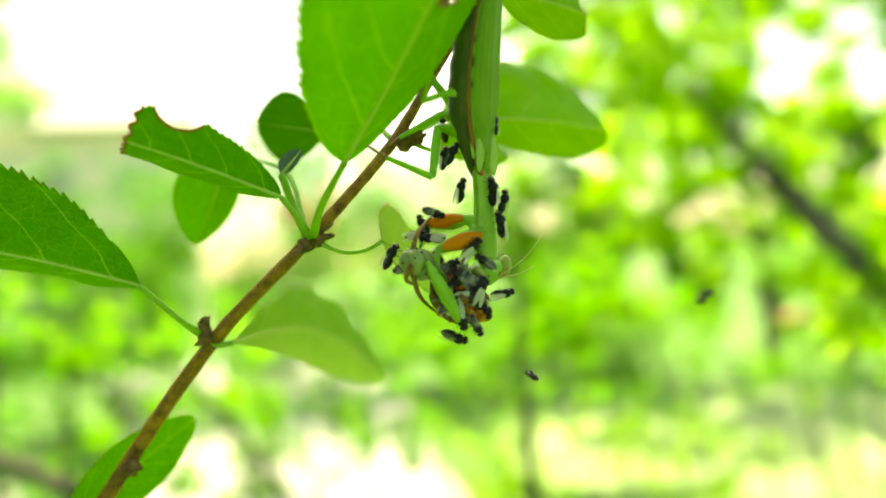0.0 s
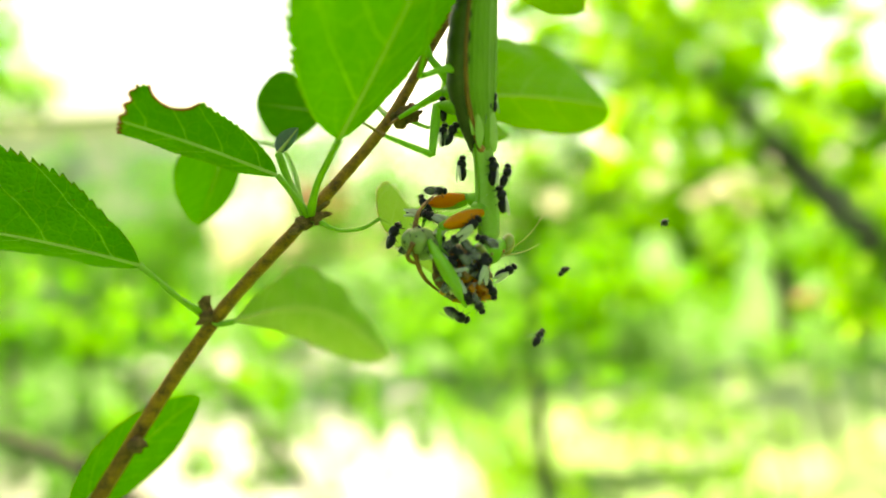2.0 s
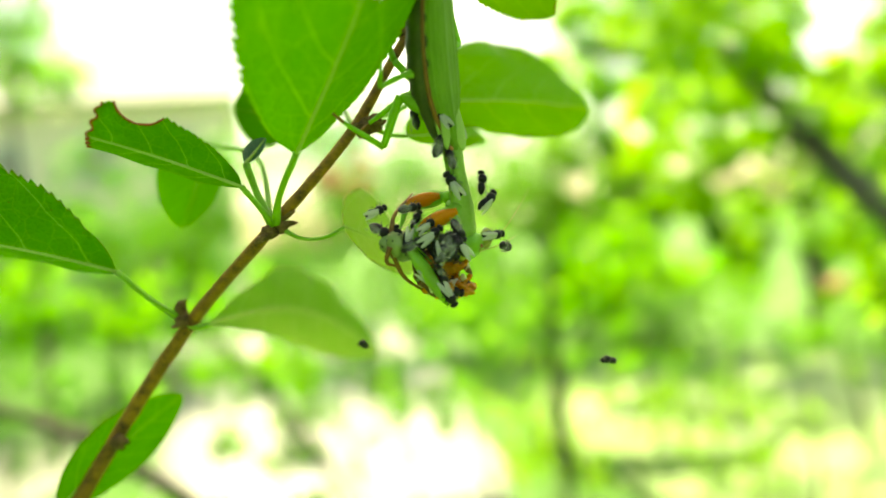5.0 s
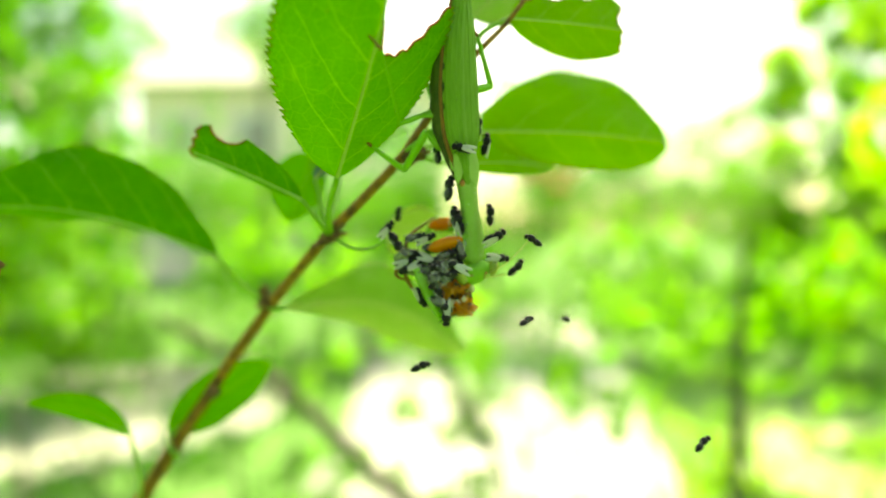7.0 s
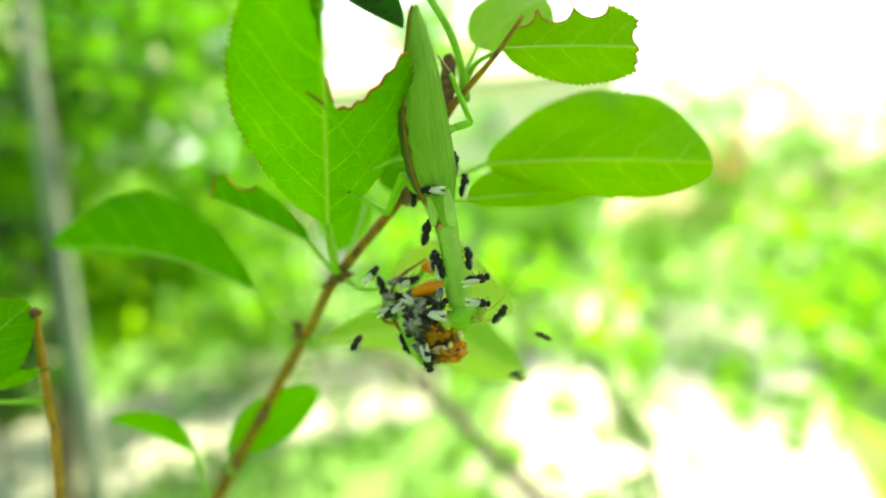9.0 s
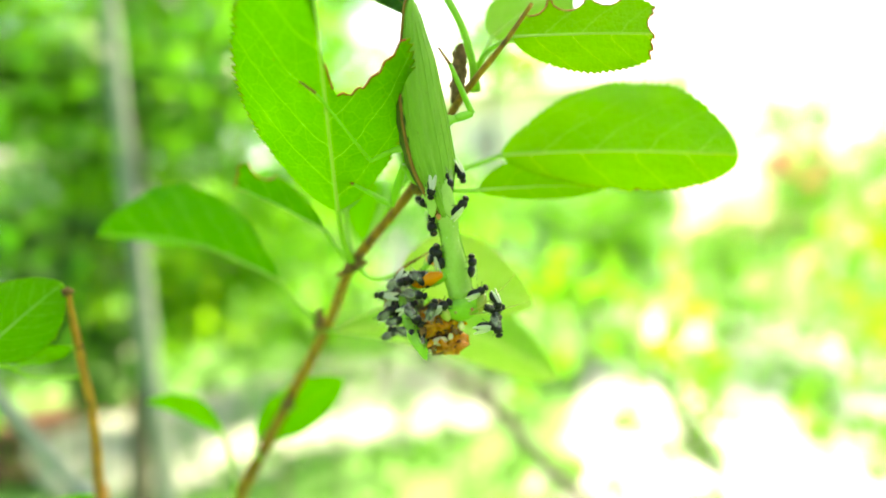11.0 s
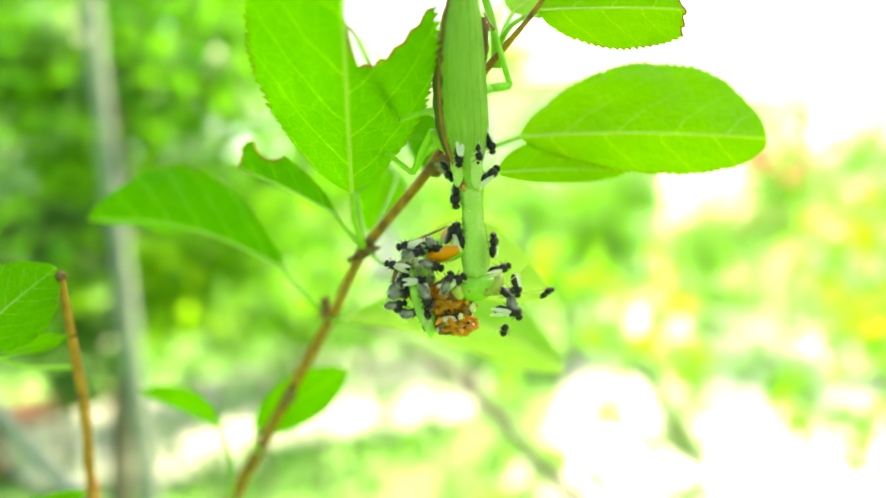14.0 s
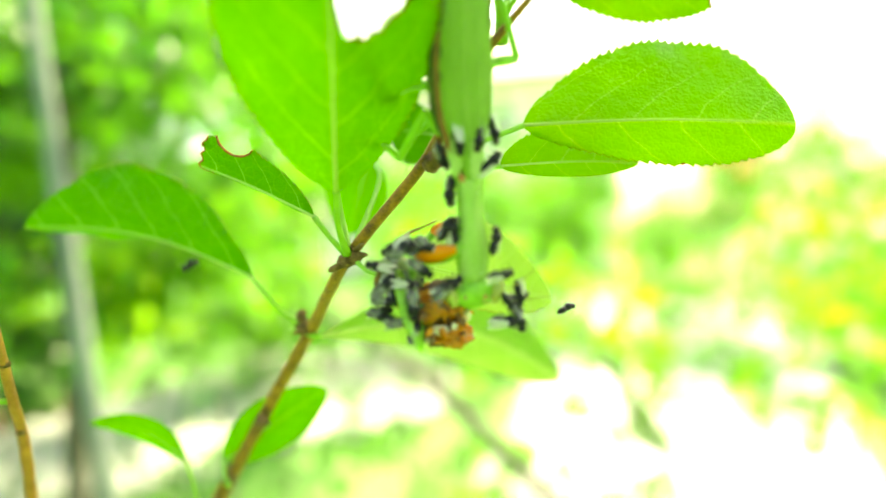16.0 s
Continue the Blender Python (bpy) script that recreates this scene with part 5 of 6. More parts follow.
# ---------------------------------------------------------------- flies
def build_fly(label, wing, spread):
    """Small black fly, head towards +x, feet at z = 0."""
    f = thing("fly", label, "fly", "flies round the mantis")
    part("thorax", blob(mm(0.42, 0, 0.82), mm(0.82, 0.72, 0.72), 3, 0.08), FLY_BLACK, f, "glossy black humped thorax")
    rings = []
    for i in range(13):
        s = i / 12
        r = 0.74 * math.sin(math.pi * (0.16 + 0.8 * s)) ** 0.75 * (1 + 0.05 * math.sin(s * 38))
        rings.append([mm(-0.1 - 1.95 * s, r * math.cos(2 * math.pi * k / 14), 0.66 - 0.12 * s + 0.82 * r * math.sin(2 * math.pi * k / 14)) for k in range(14)])
    part("abdomen", loft(rings), FLY_BLACK, f, "black ringed abdomen")
    head = part("head", blob(mm(1.4, 0, 0.66), mm(0.4, 0.6, 0.52), 3), FLY_BLACK, f)
    for s in (-1, 1):
        part("eye", blob(mm(1.48, 0.3 * s, 0.74), mm(0.25, 0.27, 0.34), 2), FLY_EYE, head, "dark reddish eye")
        part("antenna", tube([(*mm(1.7, 0.12 * s, 0.75), 0.00005), (*mm(1.95, 0.18 * s, 0.6), 0.00003)], 5, 2), FLY_LEG, head)
    for s in (-1, 1):
        bm = bmesh.new()
        n = 12
        top = []
        for i in range(n + 1):
            t = i / n
            w = 0.47 * math.sin(math.pi * (0.05 + 0.9 * t ** 0.8)) ** 0.6
            x = 0.3 - 2.75 * t * math.cos(min(1.2, spread * 0.6))
            y = s * (0.1 + spread * t)
            z = 1.46 + 0.05 * s + 0.05 * math.sin(t * 3) - 0.2 * t
            top.append([bm.verts.new(mm(x, y + w * u, z - 0.1 * u * u)) for u in (-0.8, -0.4, 0.0, 0.4, 0.8)])
        for a, b in zip(top, top[1:]):
            for j in range(4):
                bm.faces.new((a[j], a[j + 1], b[j + 1], b[j]))
        w = part("wing", bm, wing, f, "thin translucent wing")
        w.modifiers.new("thickness", "SOLIDIFY").thickness = 0.00002
    for s in (-1, 1):
        for x, fx in ((0.7, 1.35), (0.35, 0.4), (0.0, -0.75)):
            part("leg", tube([(*mm(x, 0.3 * s, 0.5), 0.00008), (*mm((x + fx) / 2, 0.85 * s, 0.7), 0.00006), (*mm(fx, 1.0 * s, 0.02), 0.00003)], 5, 4), FLY_LEG, f)
    return f


FLY = build_fly("small black fly with clear folded wings", FLY_WING_CLEAR, 0.46)
FLY_PALE = build_fly("small black fly with milky white folded wings", FLY_WING, 0.38)
FLY_AIRBORNE = build_fly("small black fly on the wing, wings spread", FLY_WING_CLEAR, 1.7)

# ---------------------------------------------------------------- what moves
LEG_EARLY = pose(-0.00057, -0.00477, 0.00373, -48.2, -3.7, -11.3)

MANTIS_ROWS = [
    (0, -0.00123, 0.12316, 1.20841, 10.88, -6.19, 26.36),
    (0.5, -0.00030, 0.12285, 1.20822, 10.89, -7.00, 26.22),
    (1, -0.00068, 0.12292, 1.20809, 12.08, -6.25, 26.42),
    (1.5, -0.00055, 0.12299, 1.20860, 12.65, -8.42, 26.00),
    (2, -0.00073, 0.12254, 1.20810, 8.86, -5.40, 26.36),
    (2.5, 0.00019, 0.12242, 1.20854, 7.62, -6.14, 26.20),
    (3, 0.00020, 0.12232, 1.20828, 6.78, -5.53, 26.27),
    (3.5, 0.00545, 0.12096, 1.20918, 5.78, -10.83, 25.57),
    (5.8, -0.00047, 0.12266, 1.20980, 11.36, -10.53, 25.85),
    (6, -0.00039, 0.12274, 1.20962, 14.14, -11.05, 25.70),
    (6.5, -0.00050, 0.12251, 1.20961, 11.02, -10.06, 25.69),
    (7, -0.00018, 0.12236, 1.20993, 8.72, -9.08, 25.78),
    (7.5, -0.00065, 0.12234, 1.21035, 8.94, -8.21, 25.97),
    (8, -0.00062, 0.12231, 1.21014, 8.92, -7.97, 26.02),
    (8.5, -0.00099, 0.12220, 1.21030, 9.40, -5.51, 26.44),
    (9, -0.00099, 0.12200, 1.21012, 7.74, -9.50, 25.74),
    (11.3, -0.00169, 0.12158, 1.20962, 6.50, -10.33, 25.63),
    (11.5, -0.00169, 0.12152, 1.20965, 5.99, -10.55, 25.65),
    (12, -0.00167, 0.12130, 1.21002, 5.04, -8.50, 25.88),
    (12.5, -0.00173, 0.12153, 1.21032, 6.72, -5.85, 26.31),
    (13, -0.00144, 0.12145, 1.21006, 5.67, -5.69, 26.23),
    (13.5, -0.00140, 0.12160, 1.21060, 6.07, -5.19, 26.31),
    (14, -0.00110, 0.12144, 1.21120, 5.18, -3.55, 26.43),
    (14.5, -0.00135, 0.12153, 1.21158, 6.01, -2.05, 26.66),
    (15, -0.00168, 0.12159, 1.21149, 7.08, -2.55, 26.66),
    (15.5, -0.00225, 0.12129, 1.21235, 7.03, -1.76, 26.75),
    (16, -0.00237, 0.12147, 1.21212, 8.24, -1.80, 26.84),
]

# Flies that sit on the mantis: where each one sits (mm and degrees, in the mantis's own space) early, in the middle and late.
SITTING = [
    ((-2.73, 4.81, 6.45, -67, -80, 51), (-3.35, 2.62, 5.48, -10, -70, 21), (-2.95, 1.01, 2.63, 129, 64, -21)),
    ((-3.36, 4.34, 2.13, -7, -73, -9), (-1.76, -2.83, 6.39, -75, -15, 160), (-1.89, -1.74, 4.70, -45, 81, -127)),
    ((-2.95, 2.89, 2.31, 15, -55, -30), (3.15, 0.84, 10.06, 84, -77, 50), (0.62, -1.41, 5.38, -92, 81, -127)),
    ((-2.07, 1.74, -3.10, -20, -76, 4), (3.90, -0.20, 6.40, 118, -66, 13), (3.19, 0.14, 6.44, -8, 77, -42)),
    ((-0.56, -0.79, 6.32, 114, -73, -9), (-2.67, 0.05, -1.22, 4, -62, 7), (-1.68, 0.22, -2.03, 10, 78, -147)),
    ((1.34, -1.20, 7.58, 30, -78, 76), (-2.42, -0.39, -6.52, -10, -70, 21), (-3.20, -0.41, -7.89, 19, -54, 6)),
    ((-0.73, -2.02, -3.72, 55, -80, 51), (-1.56, -0.85, -7.42, -81, -77, 94), (-1.68, -0.59, -7.90, -94, -81, 119)),
    ((1.16, -3.03, -4.85, 114, -73, -9), (1.97, -3.44, -6.59, 84, -77, 50), (2.56, -2.03, -9.69, 92, -81, 53)),
    ((-0.59, -3.38, -8.59, 30, -78, 76), (3.28, -4.32, -9.94, 109, -14, -14), (2.55, -1.13, 2.11, 132, -40, 1)),
    ((-4.43, 7.03, -6.98, 76, 16, -48), (-9.22, 3.86, -9.84, 78, 5, -18), (-7.42, 2.34, -10.72, 87, -15, -3)),
    ((-5.27, 8.11, -8.68, -125, -62, 115), (-7.02, 2.64, -12.12, 60, -5, -16), (-7.88, 2.85, -10.30, 79, 15, -7)),
    ((-6.10, 6.45, -11.27, -77, -14, 133), (-11.74, 4.48, -14.18, 82, -14, -14), (-11.13, 3.37, -15.02, 13, -64, 11)),
    ((-9.49, 11.94, -14.53, 15, -55, -30), (-11.78, 5.87, -10.38, 120, 63, -42), (-12.95, 2.52, -16.09, 90, -35, 0)),
    ((-1.44, -5.00, -19.74, 111, -16, -42), (2.75, -5.05, -14.37, 78, 5, -18), (5.72, -3.81, -17.55, -27, 81, -61)),
    ((-5.76, 1.85, -27.58, 110, 24, -49), (-7.83, -1.93, -22.14, 64, 44, -29), (-10.02, 2.26, -10.38, 89, -25, -2)),
    ((-4.28, -3.35, -22.95, -2, 71, -76), (5.93, -5.63, -16.47, 127, -43, -5), (4.65, -3.03, -19.21, 15, 64, -21)),
    ((-6.70, 9.51, -10.58, 82, -6, -44), (-13.73, 7.32, -8.03, 84, -34, -8), (-9.43, 1.02, -15.81, 85, -5, -5)),
    ((-6.20, 2.13, -15.20, 86, -26, -40), (-3.62, -1.40, -14.24, 84, -24, -11), (-12.49, 1.69, -18.22, 82, 5, -6)),
    ((-4.64, -1.01, -12.43, 86, -45, -34), (-7.60, 1.53, -14.13, 72, 25, -22), (-10.77, 2.39, -9.90, -87, 15, 177)),
    ((-5.64, -0.96, -16.16, 56, 62, -65), (-7.82, -5.18, -15.64, 58, 53, -34), (6.30, -1.81, -18.11, 87, -15, -3)),
    ((-3.85, -3.53, -14.86, -74, -24, 131), (-8.70, -4.64, -15.99, 78, 5, -18), (-5.07, -3.54, -15.39, 89, -54, 6)),
    ((-8.69, 1.32, -18.15, 67, 43, -54), (-9.78, -3.37, -15.98, -64, 70, -159), (-13.54, 3.46, -13.26, -79, -15, 173)),
    ((-8.10, 7.60, -14.47, 62, 53, -58), (-9.25, 2.47, -15.94, 58, 53, -34), (-12.60, 2.19, -20.44, -113, -25, 171)),
    ((-4.31, -2.98, -18.91, 79, -64, -23), (-6.19, -4.99, -14.45, -72, -25, 158), (4.64, -3.46, -21.11, 100, -5, -5)),
    ((-6.98, 4.11, -14.87, -44, -71, 104), (-7.27, 0.09, -16.24, -36, -71, 124), (-8.99, -1.03, -18.50, 49, 73, -32)),
    ((-4.83, -1.82, -20.95, 71, 33, -51), (-8.32, -4.19, -13.92, -82, 14, 166), (-6.27, 1.31, -10.22, 73, 34, -11)),
    ((-8.16, 0.69, -18.52, 79, -64, -23), (-10.01, 0.42, -20.72, 120, 63, -42), (3.85, -3.27, -13.82, 114, -15, -3)),
    ((-8.63, 9.95, -16.35, 84, -16, -42), (-8.31, 1.51, -15.16, 84, -34, -8), (-8.79, -0.72, -21.97, 76, -73, 22)),
    ((-7.67, -0.99, -23.28, 56, 62, -65), (-7.66, -2.33, -23.63, 7, 77, -86), (-4.07, -2.63, -15.52, 89, -25, -2)),
    ((-5.52, -2.31, -25.49, 44, 71, -76), (-8.40, -1.05, -19.02, 50, 63, -42), (-13.58, 2.56, -20.05, 87, -15, -3)),
    ((-8.57, 0.43, -21.20, 87, -35, -37), (-10.67, 3.66, -12.64, 75, 15, -20), (-9.98, 1.06, -10.81, 88, -20, -2)),
    ((-6.26, -1.40, -19.44, 84, -16, -42), (-7.78, 3.33, -10.24, 81, -9, -15), (-5.15, 0.50, -10.80, -77, -25, 171)),
    ((-8.00, 4.51, -17.32, 71, 33, -51), (-5.39, -0.60, -13.10, 80, -5, -16), (-7.40, -0.46, -13.37, 77, 25, -9)),
    ((-6.40, 2.99, -12.57, 86, -26, -40), (-11.56, 3.37, -15.06, -82, 14, 166), (-10.84, 2.23, -17.06, 1, -73, 22)),
    ((-4.55, -2.46, -17.90, 74, 24, -49), (-4.34, -4.28, -12.38, -64, 70, -159), (-10.42, 0.39, -21.06, 85, -5, -5)),
    ((-6.85, -0.23, -17.13, -71, -33, 129), (-7.41, -5.07, -15.78, 82, -14, -14), (6.03, -3.65, -21.17, 49, 73, -32)),
]

# Flies on the wing: seconds, place, attitude.
FLYING = [
    [(0, 0.0297, 0.1088, 1.1834, -2, -35, 0),
     (0.5, -0.0236, 0.1259, 1.1886, -15, 6, 24),
     (1, 0.0787, 0.0926, 1.1886, 12, 1, 39),
     (1.5, 0.0111, 0.1146, 1.1758, 1, -3, 37),
     (2, 0.0038, 0.1177, 1.1758, 25, -40, 21),
     (2.5, 0.0133, 0.1154, 1.1677, 0, 0, 356),
     (3, 0.0206, 0.1125, 1.1888, 18, 9, 332),
     (3.5, 0.0116, 0.1150, 1.1873, 6, -20, 321),
     (3.7, 0.0025, 0.1165, 1.1303, 15, -29, 320),
     (5.8, 0.0017, 0.1060, 1.1374, -4, -13, 38),
     (6, 0.0895, 0.0862, 1.2076, -2, -27, 40),
     (6.5, 0.0353, 0.0991, 1.1639, -6, -48, 33),
     (7, 0.0385, 0.1066, 1.1656, -7, -41, 13),
     (7.5, 0.0295, 0.1254, 1.1958, 5, -34, 347),
     (8, 0.0844, 0.1213, 1.1787, 24, -32, 327),
     (8.5, 0.0849, 0.1307, 1.1975, 21, 3, 320),
     (9, 0.0966, 0.1382, 1.2144, -11, -3, 330),
     (9.2, 0.0951, 0.1454, 1.1833, -18, -13, 337),
     (11.3, 0.0033, 0.1092, 1.1485, 6, -34, 34),
     (11.5, -0.0019, 0.1063, 1.1445, 23, -9, 27),
     (12, 0.0122, 0.1134, 1.1477, -23, -38, 4),
     (12.5, 0.0698, 0.1448, 1.2126, -1, -48, 339),
     (13, 0.0382, 0.1264, 1.1487, -17, -36, 323),
     (13.5, 0.0484, 0.1469, 1.1918, -5, -46, 321),
     (14, 0.0103, 0.1324, 1.1919, 21, -32, 336),
     (14.5, 0.0189, 0.1251, 1.1838, -20, -25, 0),
     (15, 0.0190, 0.1373, 1.1841, -22, -4, 24),
     (15.5, 0.0061, 0.1419, 1.1943, 15, -43, 39),
     (16, 0.0101, 0.1354, 1.1906, -15, -16, 37)],
    [(0, 0.0071, 0.1295, 1.1713, 2, -16, 101),
     (0.5, 0.0058, 0.1289, 1.1813, 10, 8, 107),
     (1, 0.0083, 0.1278, 1.1811, -24, -3, 97),
     (1.5, 0.0305, 0.1209, 1.2009, -20, -5, 75),
     (2, 0.0327, 0.1211, 1.1917, -23, 9, 49),
     (2.5, 0.0516, 0.1162, 1.2061, -18, -6, 31),
     (3, -0.0160, 0.1360, 1.1826, -2, -21, 28),
     (3.5, 0.0183, 0.1253, 1.1741, -8, -45, 40),
     (3.7, 0.0873, 0.1035, 1.1581, 7, -6, 49),
     (5.8, 0.0291, 0.1122, 1.1313, 14, -12, 98),
     (6, 0.0175, 0.1122, 1.1841, 6, -15, 90),
     (6.5, 0.0171, 0.1125, 1.1899, 6, -44, 66),
     (7, 0.0109, 0.1180, 1.1838, 5, -16, 42),
     (7.5, 0.0112, 0.1233, 1.1950, 24, -20, 28),
     (8, -0.0136, 0.1181, 1.2013, 5, -22, 30),
     (8.5, 0.0288, 0.1293, 1.1957, 2, -49, 47),
     (9, -0.0166, 0.1173, 1.1887, 21, -41, 72),
     (9.2, -0.0068, 0.1196, 1.1386, -4, -40, 82),
     (11.3, 0.0920, 0.1597, 1.1972, 3, -35, 68),
     (11.5, 0.0780, 0.1548, 1.1914, -14, -43, 57),
     (12, 0.0900, 0.1635, 1.1856, -23, 3, 36),
     (12.5, 0.0788, 0.1607, 1.1697, 21, -28, 27),
     (13, 0.0720, 0.1570, 1.2085, 9, 6, 34),
     (13.5, 0.0593, 0.1498, 1.1379, -12, -26, 55),
     (14, 0.0822, 0.1597, 1.2179, -3, 0, 81),
     (14.5, 0.0802, 0.1604, 1.2186, -9, -5, 101),
     (15, 0.0383, 0.1428, 1.1346, 3, -48, 107),
     (15.5, 0.0804, 0.1664, 1.2248, -9, 5, 97),
     (16, 0.0913, 0.1730, 1.1972, -7, -5, 75)],
    [(0, 0.0451, 0.1304, 1.1160, -24, -37, 170),
     (0.5, -0.0060, 0.1460, 1.1361, 20, -32, 153),
     (1, 0.1091, 0.1081, 1.1775, -7, -15, 128),
     (1.5, 0.0614, 0.1235, 1.1067, 15, 2, 105),
     (2, 0.1131, 0.1081, 1.1689, 2, -26, 94),
     (2.5, 0.0609, 0.1258, 1.1204, 22, -12, 100),
     (3, 0.0293, 0.1345, 1.1074, 11, -21, 119),
     (3.5, -0.0071, 0.1459, 1.1858, -11, -3, 145),
     (3.7, 0.0057, 0.1403, 1.1115, 16, -29, 154),
     (5.8, 0.0571, 0.1183, 1.1338, 11, -48, 129),
     (6, 0.1045, 0.1078, 1.2032, -13, 4, 119),
     (6.5, 0.0210, 0.1242, 1.1713, 2, -30, 100),
     (7, 0.0195, 0.1303, 1.1825, 23, 8, 94),
     (7.5, 0.0360, 0.1256, 1.1825, -4, -31, 105),
     (8, 0.0239, 0.1357, 1.1738, 7, -14, 127),
     (8.5, 0.0060, 0.1359, 1.1893, 14, -24, 153),
     (9, 0.0138, 0.1385, 1.1868, -1, -17, 170),
     (9.2, 0.0706, 0.1597, 1.1309, 6, -47, 173),
     (11.3, 0.0144, 0.1397, 1.1436, 13, -19, 101),
     (11.5, 0.1010, 0.1779, 1.1977, 24, -10, 96),
     (12, 0.0127, 0.1395, 1.1249, -1, -4, 96),
     (12.5, 0.0791, 0.1755, 1.2068, 22, -9, 111),
     (13, 0.0855, 0.1741, 1.1592, 7, -24, 136),
     (13.5, 0.0804, 0.1728, 1.2224, -10, -47, 160),
     (14, 0.0571, 0.1608, 1.1290, -14, -43, 173),
     (14.5, 0.0939, 0.1778, 1.2092, 3, 4, 170),
     (15, 0.0993, 0.1785, 1.2013, -22, -42, 153),
     (15.5, 0.0458, 0.1657, 1.1278, -2, -24, 128),
     (16, 0.1031, 0.1900, 1.2222, -13, -29, 105)],
    [(0, 0.0325, 0.1155, 1.1244, -11, 5, 207),
     (0.5, -0.0055, 0.1268, 1.1394, -7, -40, 182),
     (1, -0.0383, 0.1428, 1.1630, -25, -47, 164),
     (1.5, 0.0066, 0.1223, 1.1969, -23, 7, 162),
     (2, 0.0800, 0.0998, 1.1948, -13, -14, 176),
     (2.5, -0.0193, 0.1317, 1.1623, 14, -44, 200),
     (3, 0.0149, 0.1204, 1.1735, -10, -26, 224),
     (3.5, 0.0039, 0.1235, 1.1741, 18, -28, 239),
     (3.7, 0.0222, 0.1169, 1.1375, 17, 2, 241),
     (5.8, 0.0191, 0.1089, 1.1905, -17, -24, 165),
     (6, 0.0141, 0.1068, 1.1911, -25, -26, 162),
     (6.5, 0.0107, 0.1069, 1.1888, 4, 7, 165),
     (7, 0.0111, 0.1123, 1.1984, 5, -29, 183),
     (7.5, 0.0185, 0.1164, 1.1436, 24, -20, 208),
     (8, -0.0081, 0.1113, 1.1399, 12, -43, 231),
     (8.5, -0.0146, 0.1179, 1.1710, 4, -8, 241),
     (9, 0.0119, 0.1191, 1.1830, 0, -30, 235),
     (9.2, 0.0986, 0.1545, 1.2149, -20, -27, 228),
     (11.3, 0.0023, 0.1152, 1.1416, -18, -36, 164),
     (11.5, 0.0908, 0.1544, 1.2248, 16, -42, 170),
     (12, -0.0155, 0.1154, 1.2059, -25, -22, 191),
     (12.5, 0.0764, 0.1597, 1.1727, 9, -22, 217),
     (13, 0.0768, 0.1520, 1.1945, 24, -50, 236),
     (13.5, 0.0410, 0.1435, 1.1668, -23, 8, 241),
     (14, 0.0027, 0.1220, 1.1501, -9, -45, 229),
     (14.5, 0.0880, 0.1569, 1.2198, 8, -4, 207),
     (15, 0.0727, 0.1505, 1.2141, -7, 2, 182),
     (15.5, 0.0820, 0.1604, 1.2146, -3, -4, 164),
     (16, 0.0161, 0.1417, 1.1342, -13, 9, 162)],
    [(0, 0.0919, 0.1074, 1.1511, 13, -40, 238),
     (0.5, 0.0518, 0.1206, 1.1262, -18, -46, 228),
     (1, 0.0922, 0.1073, 1.1649, -16, 7, 235),
     (1.5, 0.0101, 0.1338, 1.1825, -20, -30, 255),
     (2, 0.0174, 0.1323, 1.1847, 16, -23, 280),
     (2.5, 0.0239, 0.1310, 1.1949, -3, -41, 301),
     (3, 0.0284, 0.1290, 1.1948, -18, -27, 308),
     (3.5, 0.0442, 0.1241, 1.2056, 14, -4, 299),
     (3.7, 0.0007, 0.1357, 1.1212, 9, 9, 291),
     (5.8, -0.0164, 0.1292, 1.2029, 8, -37, 234),
     (6, 0.0095, 0.1199, 1.1848, -11, -25, 240),
     (6.5, 0.0258, 0.1179, 1.1737, 16, -25, 263),
     (7, -0.0125, 0.1236, 1.2035, 20, -50, 288),
     (7.5, -0.0218, 0.1189, 1.1680, -11, -21, 305),
     (8, 0.1128, 0.1441, 1.1745, 13, -32, 307),
     (8.5, 0.1012, 0.1529, 1.1879, 7, -21, 292),
     (9, 0.1073, 0.1603, 1.2237, -17, -15, 268),
     (9.2, 0.0654, 0.1516, 1.1344, -21, -47, 258),
     (11.3, 0.0580, 0.1512, 1.1361, -6, -6, 262),
     (11.5, -0.0117, 0.1217, 1.1446, 6, -29, 272),
     (12, 0.0110, 0.1326, 1.1439, 19, -13, 295),
     (12.5, 0.0781, 0.1684, 1.2093, 22, -43, 307),
     (13, 0.0912, 0.1709, 1.1775, -22, -3, 303),
     (13.5, 0.0820, 0.1670, 1.2228, -16, -19, 285),
     (14, 0.0213, 0.1412, 1.1331, 14, -1, 260),
     (14.5, 0.0837, 0.1675, 1.2008, 4, -23, 238),
     (15, 0.0927, 0.1700, 1.2077, 22, -13, 228),
     (15.5, 0.0139, 0.1492, 1.1276, 22, -18, 235),
     (16, 0.0797, 0.1760, 1.2063, 17, 1, 255)],
    [(0, 0.0407, 0.1060, 1.1409, 15, -42, 297),
     (0.5, 0.0144, 0.1140, 1.1317, -10, -14, 311),
     (1, 0.0868, 0.0898, 1.2051, -15, -5, 336),
     (1.5, 0.0127, 0.1140, 1.1340, 6, 5, 360),
     (2, 0.0669, 0.0976, 1.1673, -4, -47, 14),
     (2.5, 0.0245, 0.1119, 1.1663, 17, -32, 12),
     (3, 0.0024, 0.1179, 1.1780, 24, 8, 355),
     (3.5, 0.0056, 0.1168, 1.1813, 10, -10, 330),
     (3.7, 0.0823, 0.0927, 1.1676, 23, -19, 320),
     (5.8, 0.0314, 0.0995, 1.1383, 9, -12, 334),
     (6, 0.0837, 0.0873, 1.2183, -19, 0, 344),
     (6.5, -0.0157, 0.1028, 1.2033, 16, -11, 6),
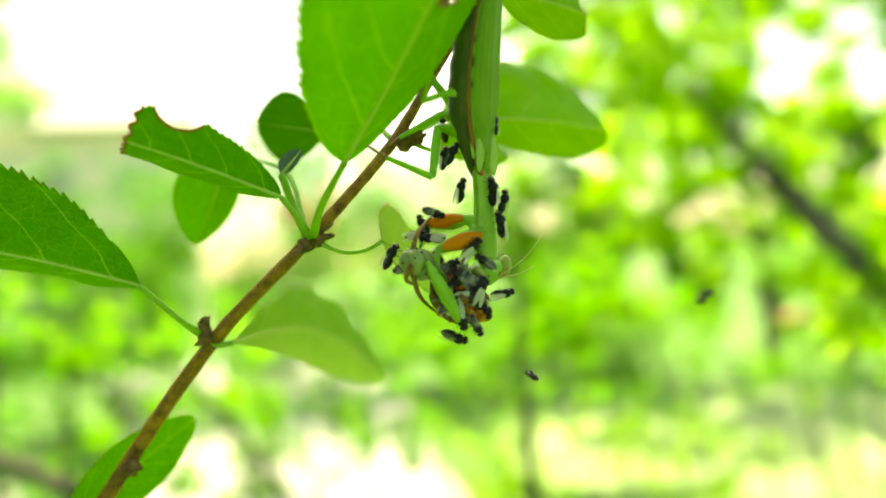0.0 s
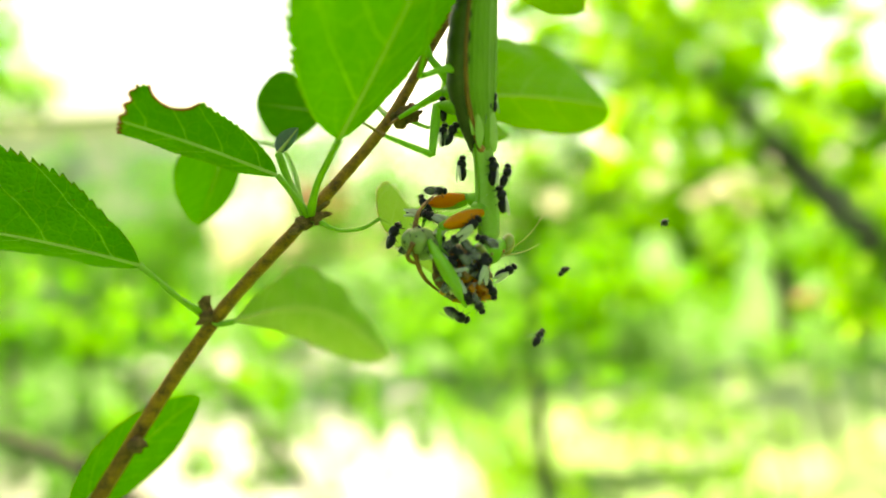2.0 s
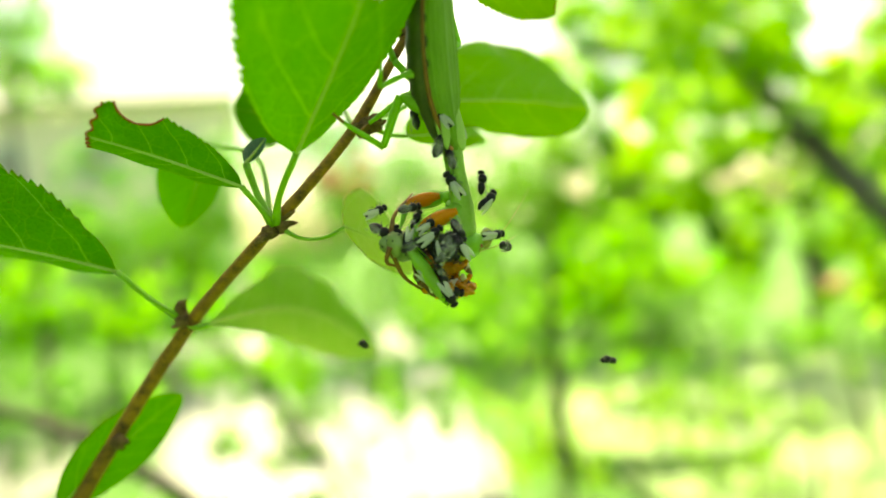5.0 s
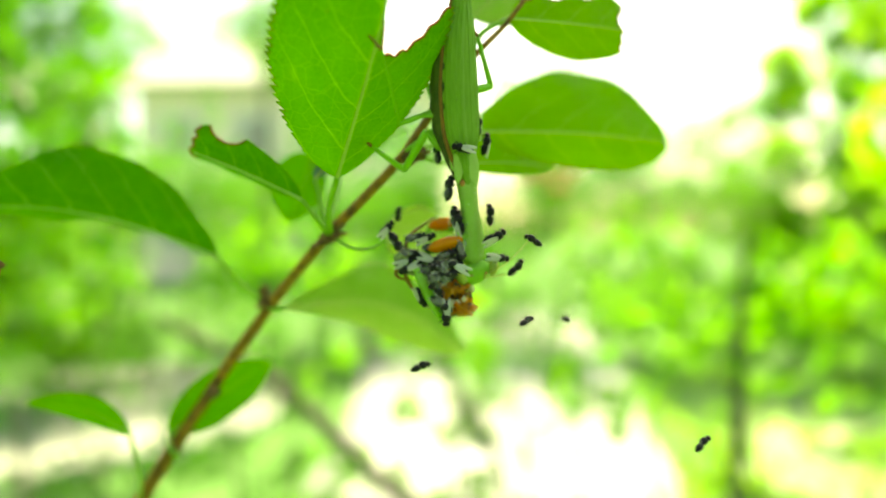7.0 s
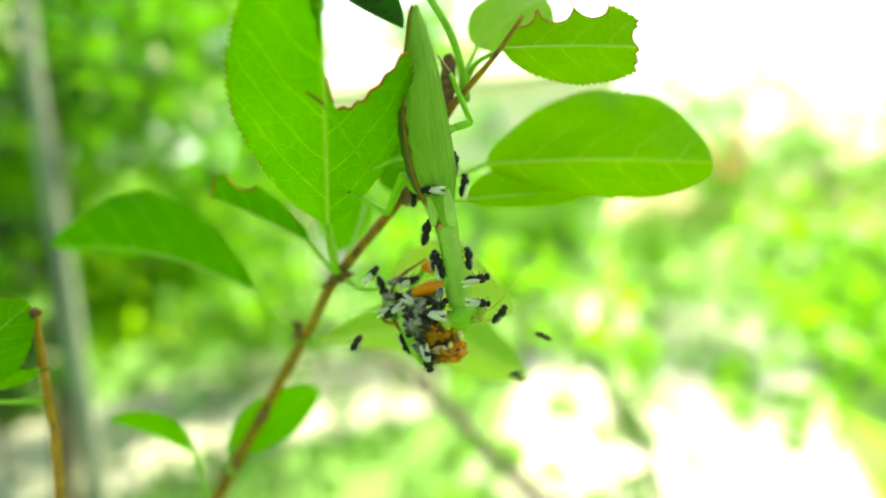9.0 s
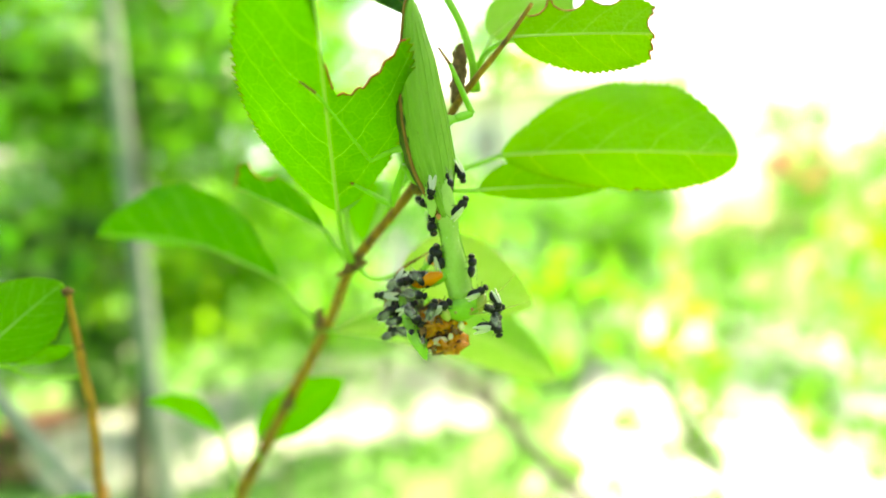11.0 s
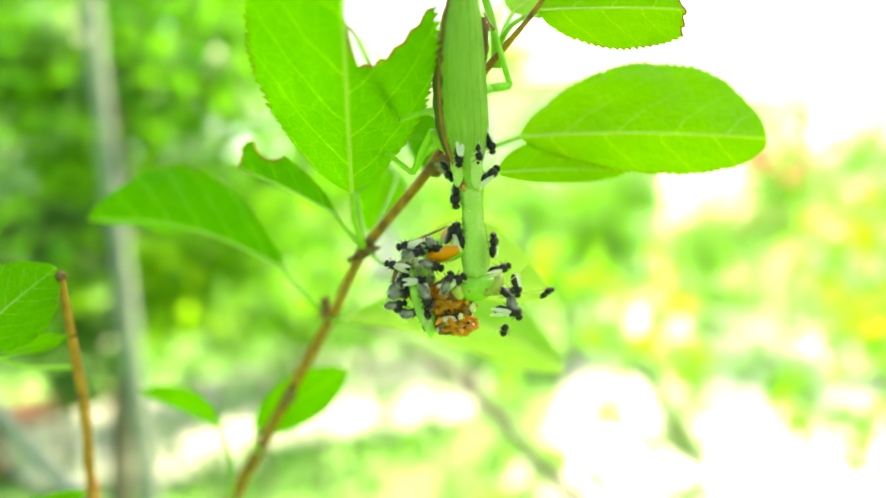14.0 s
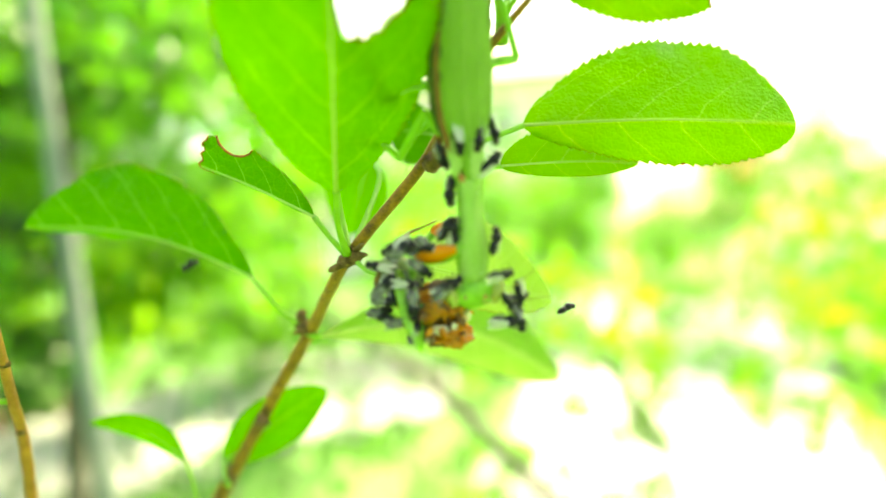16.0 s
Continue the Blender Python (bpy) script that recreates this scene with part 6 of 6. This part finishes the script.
     (7, -0.0071, 0.1052, 1.1781, -20, -16, 15),
     (7.5, -0.0150, 0.1207, 1.2015, -19, -13, 8),
     (8, 0.0838, 0.1221, 1.2130, 2, -30, 347),
     (8.5, 0.0788, 0.1292, 1.1980, 21, -27, 322),
     (9, 0.0423, 0.1205, 1.1499, 16, -46, 302),
     (9.2, 0.0838, 0.1410, 1.1766, 4, -5, 297),
     (11.3, 0.0633, 0.1348, 1.2003, -16, -7, 5),
     (11.5, 0.0521, 0.1307, 1.2016, -13, -30, 11),
     (12, 0.0405, 0.1408, 1.1910, -4, -22, 14),
     (12.5, 0.0315, 0.1257, 1.1788, 8, -33, 2),
     (13, 0.0182, 0.1321, 1.1867, -4, -47, 339),
     (13.5, 0.0472, 0.1467, 1.1992, -5, -18, 314),
     (14, 0.0028, 0.1294, 1.1852, -9, -42, 298),
     (14.5, 0.0482, 0.1355, 1.1864, 16, -11, 297),
     (15, 0.0425, 0.1455, 1.1846, -13, -24, 311),
     (15.5, -0.0356, 0.1280, 1.1672, 23, -14, 336),
     (16, -0.0478, 0.1180, 1.1990, 6, -26, 360)],
]


def motions():
    rows = [(t, pose(x, y, z, rx, ry, rz)) for t, x, y, z, rx, ry, rz in MANTIS_ROWS]
    walk(mantis, rows)
    walk(catch, rows)
    # the near middle leg holds on lower down at first
    held = LEG_EARLY
    walk(WALKING_LEGS[0], [(0.0, held), (3.7, held), (5.8, Matrix.Identity(4)), (16.0, Matrix.Identity(4))])
    rng = random.Random(8)
    flies = []
    for k in range(len(SITTING) + len(FLYING)):
        source = FLY_AIRBORNE if k >= len(SITTING) else FLY_PALE if k % 5 in (1, 3) else FLY
        flies.append(source if source not in flies else copy_thing(source, Matrix.Identity(4)))
    for k, spots in enumerate(SITTING):
        early, middle, late = (pose(x * MM, y * MM, z * MM, rx, ry, rz) for x, y, z, rx, ry, rz in spots)
        fly = flies[k]
        s = rng.uniform(1.02, 1.3)
        fly.scale = (s, s, s)
        path = []
        for t, m in rows:
            a = 0.0 if t <= 3.7 else min(1.0, (t - 3.7) / 2.1) if t <= 9.2 else 1.0 + min(1.0, (t - 9.2) / 2.1)
            p, q, w = (early, middle, a) if a <= 1 else (middle, late, a - 1)
            w = w * w * (3 - 2 * w)
            qa, qb = p.to_quaternion(), q.to_quaternion()
            qb.make_compatible(qa)
            spot = Matrix.LocRotScale(p.translation.lerp(q.translation, w), qa.slerp(qb, w), None)
            crawl = pose(rng.uniform(-0.35, 0.35) * MM, rng.uniform(-0.25, 0.25) * MM, 0, 0, 0, rng.uniform(-14, 14))
            path.append((t, m @ spot @ crawl))
        walk(fly, path)
    for fly, track in zip(flies[len(SITTING):], FLYING):
        fly.scale = (0.9, 0.9, 0.9)
        walk(fly, [(t, pose(x, y, z, rx, ry, rz)) for t, x, y, z, rx, ry, rz in track])


motions()
